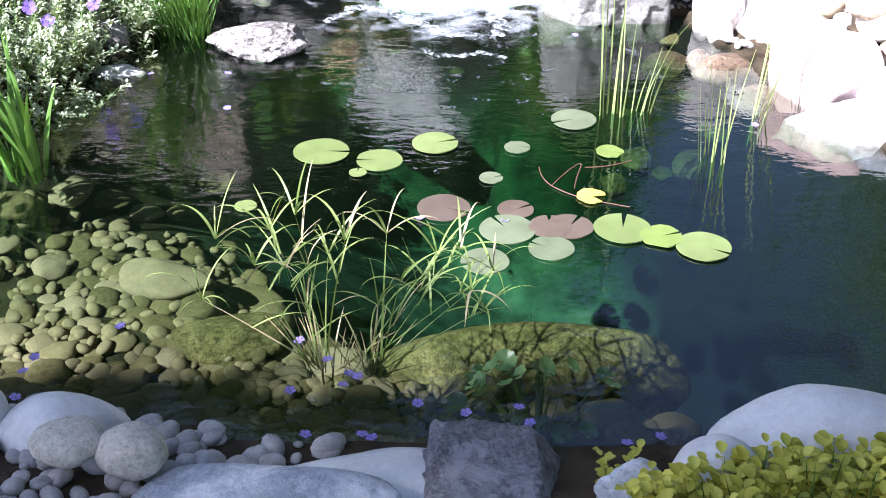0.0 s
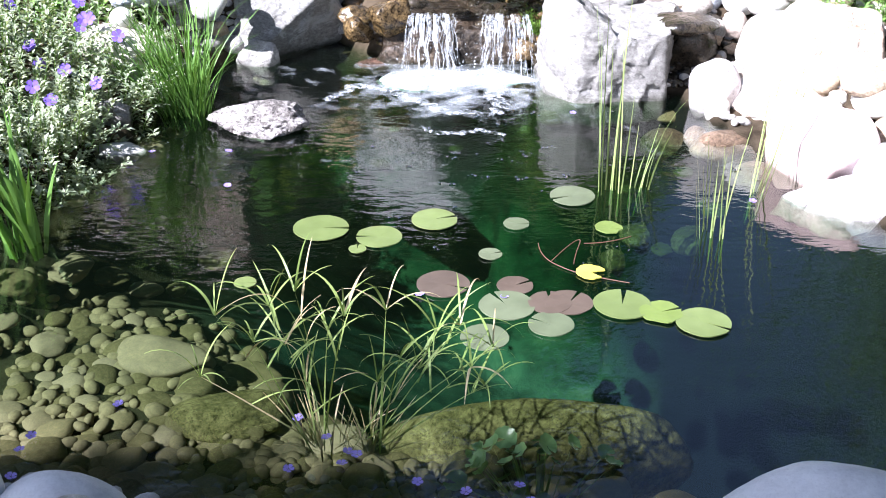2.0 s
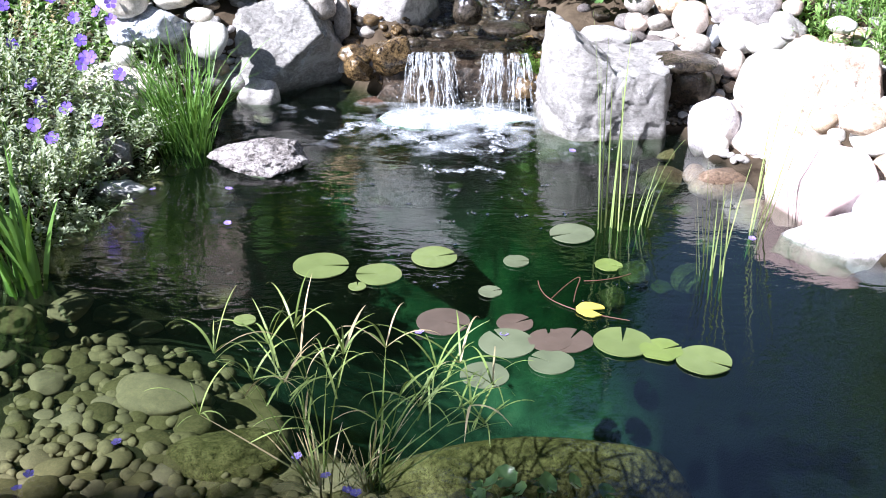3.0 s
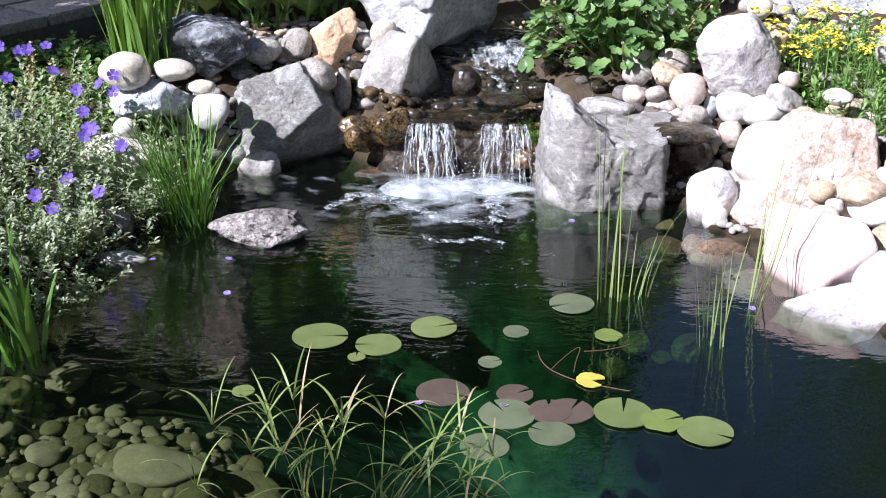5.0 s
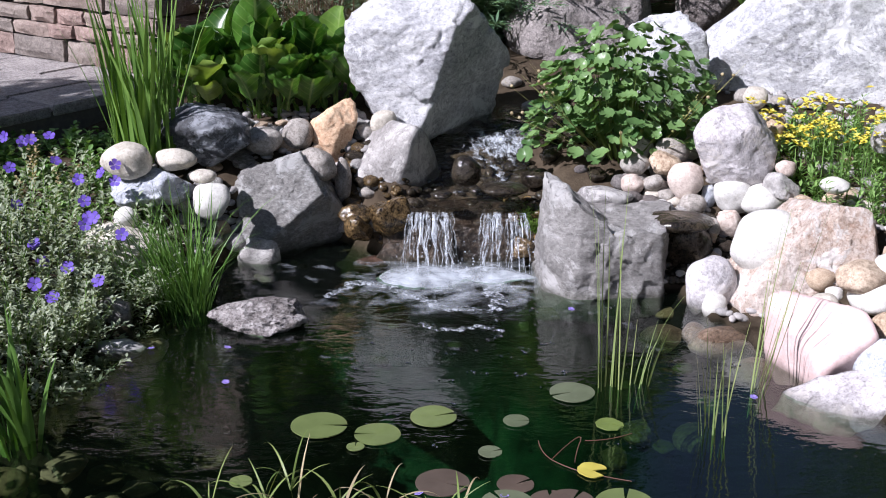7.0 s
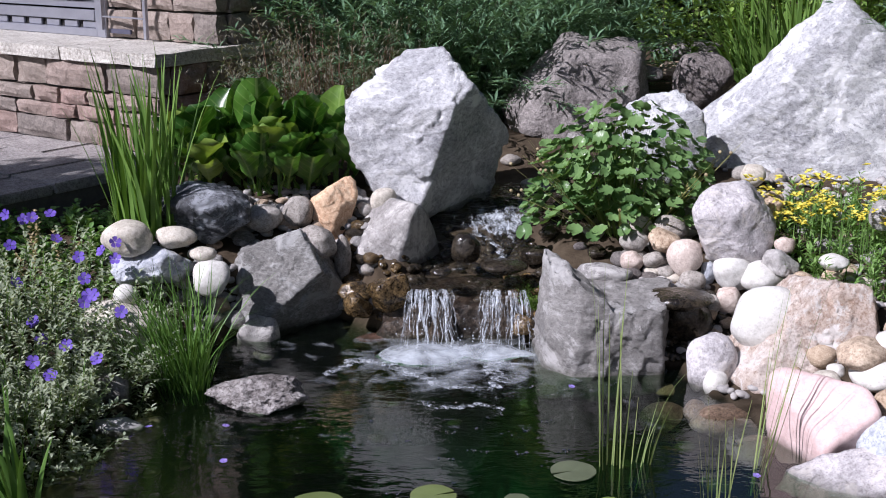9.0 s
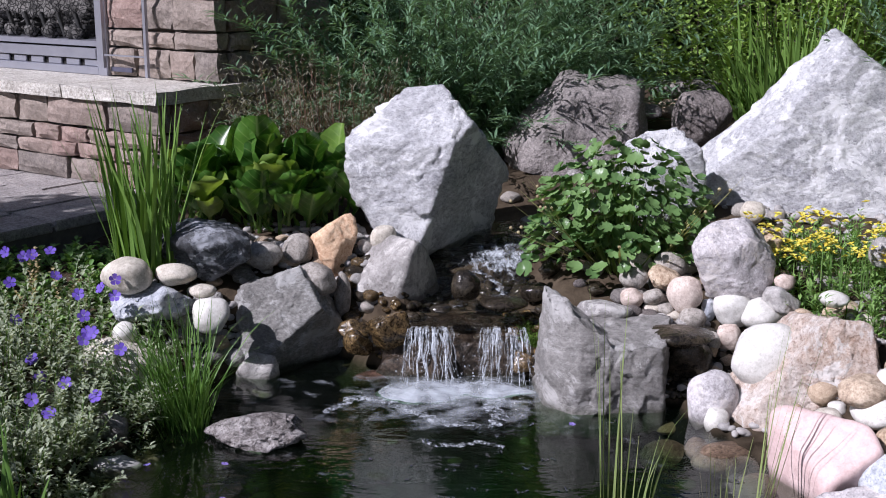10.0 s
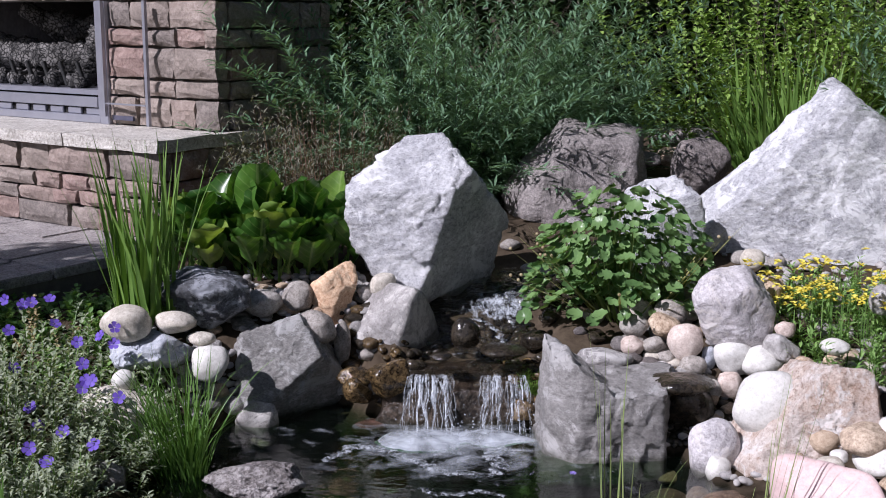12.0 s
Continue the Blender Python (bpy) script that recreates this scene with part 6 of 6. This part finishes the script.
gravel("wet_stones", 60, 37, (-0.42, -0.16, 4.6, 4.95), (0.01, 0.028), "wet amber stones beside the waterfall", dry, AMBER)
gravel("wet_stones", 60, 38, (0.26, 0.44, 4.5, 4.9), (0.012, 0.035), "wet amber stones beside the waterfall", dry, AMBER)
LIPROCK = rock_mat("dark_lip_rock", (0.014, 0.010, 0.007), (0.060, 0.042, 0.028), speck=0.4, rough=0.3, relief=0.5, chips=0.6, tint=0.0)
rock("waterfall_lip", (0.04, 4.72, -0.08), (0.66, 0.32, 0.265), 0, 140, LIPROCK, "cut", "dark wet rock lip under the waterfall",
     [(0.02, -0.99, 0.05, 0.75), (0, -0.12, 0.99, 0.62), (-0.95, -0.1, 0.1, 0.9), (0.95, -0.1, 0.1, 0.9), (0, 1, 0, 0.8), (0, 0, -1, 0.7), (-0.5, -0.8, 0.3, 0.95)])
rock("waterfall_rock", (0.0, 4.60, -0.10), (0.16, 0.14, 0.26), 0, 141, LIPROCK, "mid", "dark wet rock between the two falls")
rock("waterfall_rock", (-0.17, 4.62, -0.10), (0.22, 0.10, 0.18), 0, 142, LIPROCK, "mid", "dark wet rock behind the fall")
rock("waterfall_rock", (0.20, 4.62, -0.10), (0.24, 0.10, 0.20), 0, 143, LIPROCK, "mid", "dark wet rock behind the fall")
V, F = [], []
for j in range(25):
    for i in range(33):
        x, y = -0.75 + 1.5 * i / 32, 3.55 + 1.1 * j / 24
        V.append((x, y, 0.006 + 0.006 * noise.noise((x * 14, y * 14, 0))))
for j in range(24):
    for i in range(32):
        a = j * 33 + i
        F.append((a, a + 1, a + 34, a + 33))
tagged(mesh_ob("foam", V, F, FOAM), "white foam spreading where the waterfall lands", "foam", kind="stuff")


DRIFT = "lacy band of foam drifting on the pond"
foam_band([(-0.08, 3.93, 0.003), (-0.02, 3.87, 0.003), (0.07, 3.88, 0.003), (0.13, 3.91, 0.003), (0.21, 3.85, 0.003)], 0.030, 5, LACE, DRIFT)
foam_band([(-0.44, 4.18, 0.004), (-0.38, 4.24, 0.004), (-0.34, 4.33, 0.004), (-0.26, 4.33, 0.004), (-0.13, 4.22, 0.004), (0.01, 4.06, 0.004), (0.09, 4.07, 0.004), (0.18, 4.04, 0.004)], 0.055, 6, LACE, DRIFT)
foam_band([(0.18, 4.05, 0.004), (0.21, 4.14, 0.004), (0.17, 4.24, 0.004), (0.24, 4.34, 0.004)], 0.07, 9, LACE, DRIFT)


def boil(x, y, rx, ry, h, seed):
    """The mound of churned white water where a fall lands."""
    V, F, nr, na = [], [], 12, 36
    for j in range(nr + 1):
        q = j / nr
        for i in range(na):
            a = 2 * math.pi * i / na
            k = 1 + 0.25 * noise.noise((math.cos(a) * 1.7 + seed, math.sin(a) * 1.7, 0))
            px, py = x + rx * q * k * math.cos(a), y + ry * q * k * math.sin(a)
            z = h * (1 - q * q) ** 2 * (1 + 0.6 * noise.noise((px * 28, py * 28, seed))) + 0.008 + 0.006 * noise.noise((px * 45, py * 45, 1))
            V.append((px, py, z - 0.012 * q ** 6))
    for j in range(nr):
        for i in range(na):
            k = (i + 1) % na
            F.append((j * na + i, j * na + k, (j + 1) * na + k, (j + 1) * na + i))
    tagged(mesh_ob("boiling_water", V, F, BOIL), "mound of churned white water under the fall", "white water", kind="stuff")


boil(-0.08, 4.41, 0.20, 0.13, 0.018, 3)
boil(0.17, 4.44, 0.17, 0.09, 0.014, 8)


def bubbles():
    rng = random.Random(77)
    pts, faces = SPHERES[2]
    V, F = [], []
    for _ in range(46):
        x, y = rng.gauss(0.12, 0.22), rng.uniform(2.9, 4.2)
        if rng.random() < 0.45:
            x, y = rng.gauss(0.16, 0.10), rng.uniform(3.4, 4.1)
        group = rng.randint(1, 5)
        for _k in range(group):
            r = rng.uniform(0.002, 0.006)
            n0 = len(V)
            V.extend(pts * np.array((r, r, r * 0.8)) + np.array((x + rng.uniform(-0.02, 0.02), y + rng.uniform(-0.012, 0.012), 0.002)))
            F.extend(tuple(n0 + i for i in f) for f in faces)
    n = Nodes("bubble_film")
    clear, gloss = n.add("ShaderNodeBsdfTransparent"), n.add("ShaderNodeBsdfGlossy", Roughness=0.02)
    mix = n.add("ShaderNodeMixShader", Fac=0.55)
    n.link(clear.outputs[0], mix.inputs[1])
    n.link(gloss.outputs[0], mix.inputs[2])
    n.link(mix.outputs[0], n.out.inputs["Surface"])
    tagged(mesh_ob("bubbles", V, F, n.mat), "scattered bubbles drifting on the water", "bubbles", kind="stuff")


bubbles()
shoots("moss", (0.37, 4.66, 0.14), "bright green moss beside the waterfall", "moss", 160, 90, (0.05, 0.06), (0.03, 0.09), (0, 50), ((0.008, 0.016), 0.5), 6, MOSS, MOSS)


# ---- trees beyond the view: some mirrored in water, others added unseen for their shade ----
def tree(loc, height, crown, label, seed, leaves, leaf_m, leaf_len=(0.07, 0.13), lift=0.0):
    rng = random.Random(seed)
    top = empty("tree", loc, label, "tree")
    V, F, ring = [], [], 9
    for i in range(9):
        s = i / 8
        r = 0.11 * (1 - 0.75 * s) * height / 4
        cx, cy = 0.12 * math.sin(3 * s + seed), 0.12 * math.sin(2 * s)
        for j in range(ring):
            a = 2 * math.pi * j / ring
            V.append((cx + r * math.cos(a), cy + r * math.sin(a), height * 0.8 * s - 0.1))
    for i in range(8):
        for j in range(ring):
            k = (j + 1) % ring
            F.append((i * ring + j, i * ring + k, (i + 1) * ring + k, (i + 1) * ring + j))
    for _ in range(16):
        z = rng.uniform(0.35, 0.78) * height
        blade(V, F, (0.1 * math.sin(3 * z / height), 0.0, z), rng.uniform(0, 6.3), rng.uniform(35, 70), -20, crown[0] * rng.uniform(0.6, 1.0), 0.05, 6, 0.6)
    mesh_ob("trunk", V, F, BARK, top)
    V, F = [], []
    clumps = [tuple(max(-0.9, min(0.9, rng.gauss(0, 0.5))) for _k in range(3)) for _ in range(60)]
    for _ in range(leaves):
        c = rng.choice(clumps)
        p = Vector((crown[0] * (c[0] + rng.gauss(0, 0.16)), crown[1] * (c[1] + rng.gauss(0, 0.16)), height * 0.68 + lift + crown[2] * (c[2] + rng.gauss(0, 0.16))))
        d = Vector((rng.gauss(0, 1), rng.gauss(0, 1), rng.gauss(-0.3, 0.6))).normalized()
        n = rng.uniform(*leaf_len)
        leaf(V, F, p, d, Vector((rng.gauss(0, 0.5), rng.gauss(0, 0.5), 1)), n, n * 0.45)
    mesh_ob("crown", V, F, leaf_m, top)
    return top


# unseen trees added where their shadows land on near rocks, shallows and patio
tree((-6.45, -3.34, 0.1), 10.0, (2.6, 0.74, 0.7), "unseen leafy tree added to shade the near rocks", 1, 13000, HEDGE, (0.07, 0.13), lift=0.6)
tree((-8.15, -2.98, 0.1), 10.0, (0.55, 0.30, 0.5), "unseen leafy tree added to shade the shallows", 14, 5000, HEDGE, (0.07, 0.13), lift=0.6)
tree((-5.05, 3.42, 0.3), 4.4, (0.9, 0.42, 0.6), "unseen leafy tree added to shade the patio", 2, 8000, HEDGE)
tree((-0.2, 10.6, 0.5), 6.2, (1.8, 1.0, 1.7), "dark leafy tree behind the willow shrub", 3, 20000, DARKENED_LEAF, (0.16, 0.28))
tree((-2.9, 11.0, 0.5), 7.0, (2.2, 1.0, 2.4), "dark leafy tree behind the fireplace", 6, 22000, DARKENED_LEAF, (0.16, 0.28))
tree((-6.2, 10.2, 0.5), 7.0, (2.2, 1.0, 2.4), "dark leafy tree behind the fireplace", 12, 16000, DARKENED_LEAF, (0.16, 0.28))
tree((0.9, 12.5, 0.5), 5.5, (1.2, 1.0, 1.5), "dark leafy tree behind the willow shrub", 5, 5000, DARKENED_LEAF, (0.14, 0.24))
tree((4.4, 7.0, 0.5), 5.6, (1.5, 1.4, 1.6), "airy green tree beside the garden", 4, 5000, HEDGE)
# unseen trees added around the garden to hold back low sky light
tree((6.6, 3.2, 0.2), 7.0, (2.0, 2.0, 2.2), "unseen leafy tree added beside the garden to block low sky", 7, 5000, HEDGE, (0.18, 0.3))
tree((8.5, 9.5, 0.4), 8.0, (2.2, 2.0, 2.6), "unseen leafy tree added beside the garden to block low sky", 9, 5000, HEDGE, (0.18, 0.3))
tree((6.8, -1.6, 0.1), 7.5, (2.0, 2.0, 2.4), "unseen leafy tree added beside the garden to block low sky", 10, 5000, HEDGE, (0.18, 0.3))
tree((7.2, 6.2, 0.3), 6.5, (2.0, 1.6, 2.2), "unseen leafy tree added beside the garden to block low sky", 11, 5000, HEDGE, (0.18, 0.3))

# unseen hedge and tall trees added so less sky fills the shaded faces
shoots("back_hedge", (3.7, 1.4, 0.1), "unseen tall dark hedge added at the side to block sky light", "hedge", 260, 65, (0.45, 1.5), (2.6, 4.2), (0, 14), ((0.14, 0.22), 0.6), 34, DARKENED_LEAF, BARK, bare=0.03)
shoots("back_hedge", (3.9, 4.3, 0.1), "unseen tall dark hedge added at the side to block sky light", "hedge", 260, 66, (0.45, 1.5), (2.6, 4.2), (0, 14), ((0.14, 0.22), 0.6), 34, DARKENED_LEAF, BARK, bare=0.03)
for k, (x, y) in enumerate(((5.2, 1.2), (5.8, 4.2), (4.8, -2.6), (4.6, -6.0))):
    tree((x, y, 0.1), 9.5, (2.0, 2.0, 4.4), "unseen tall dark tree added to block sky light", 20 + k, 6000, DARKENED_LEAF, (0.28, 0.45))
# unseen shrub added so that its shadow covers the low geranium leaves
shoots("bank_shade_shrub", (-2.0, 3.0, 0.15), "unseen dense shrub added to shade the geranium bank", "shrub", 170, 97, (0.20, 0.22), (0.42, 0.78), (0, 30), ((0.04, 0.07), 0.5), 16, HEDGE, BARK)
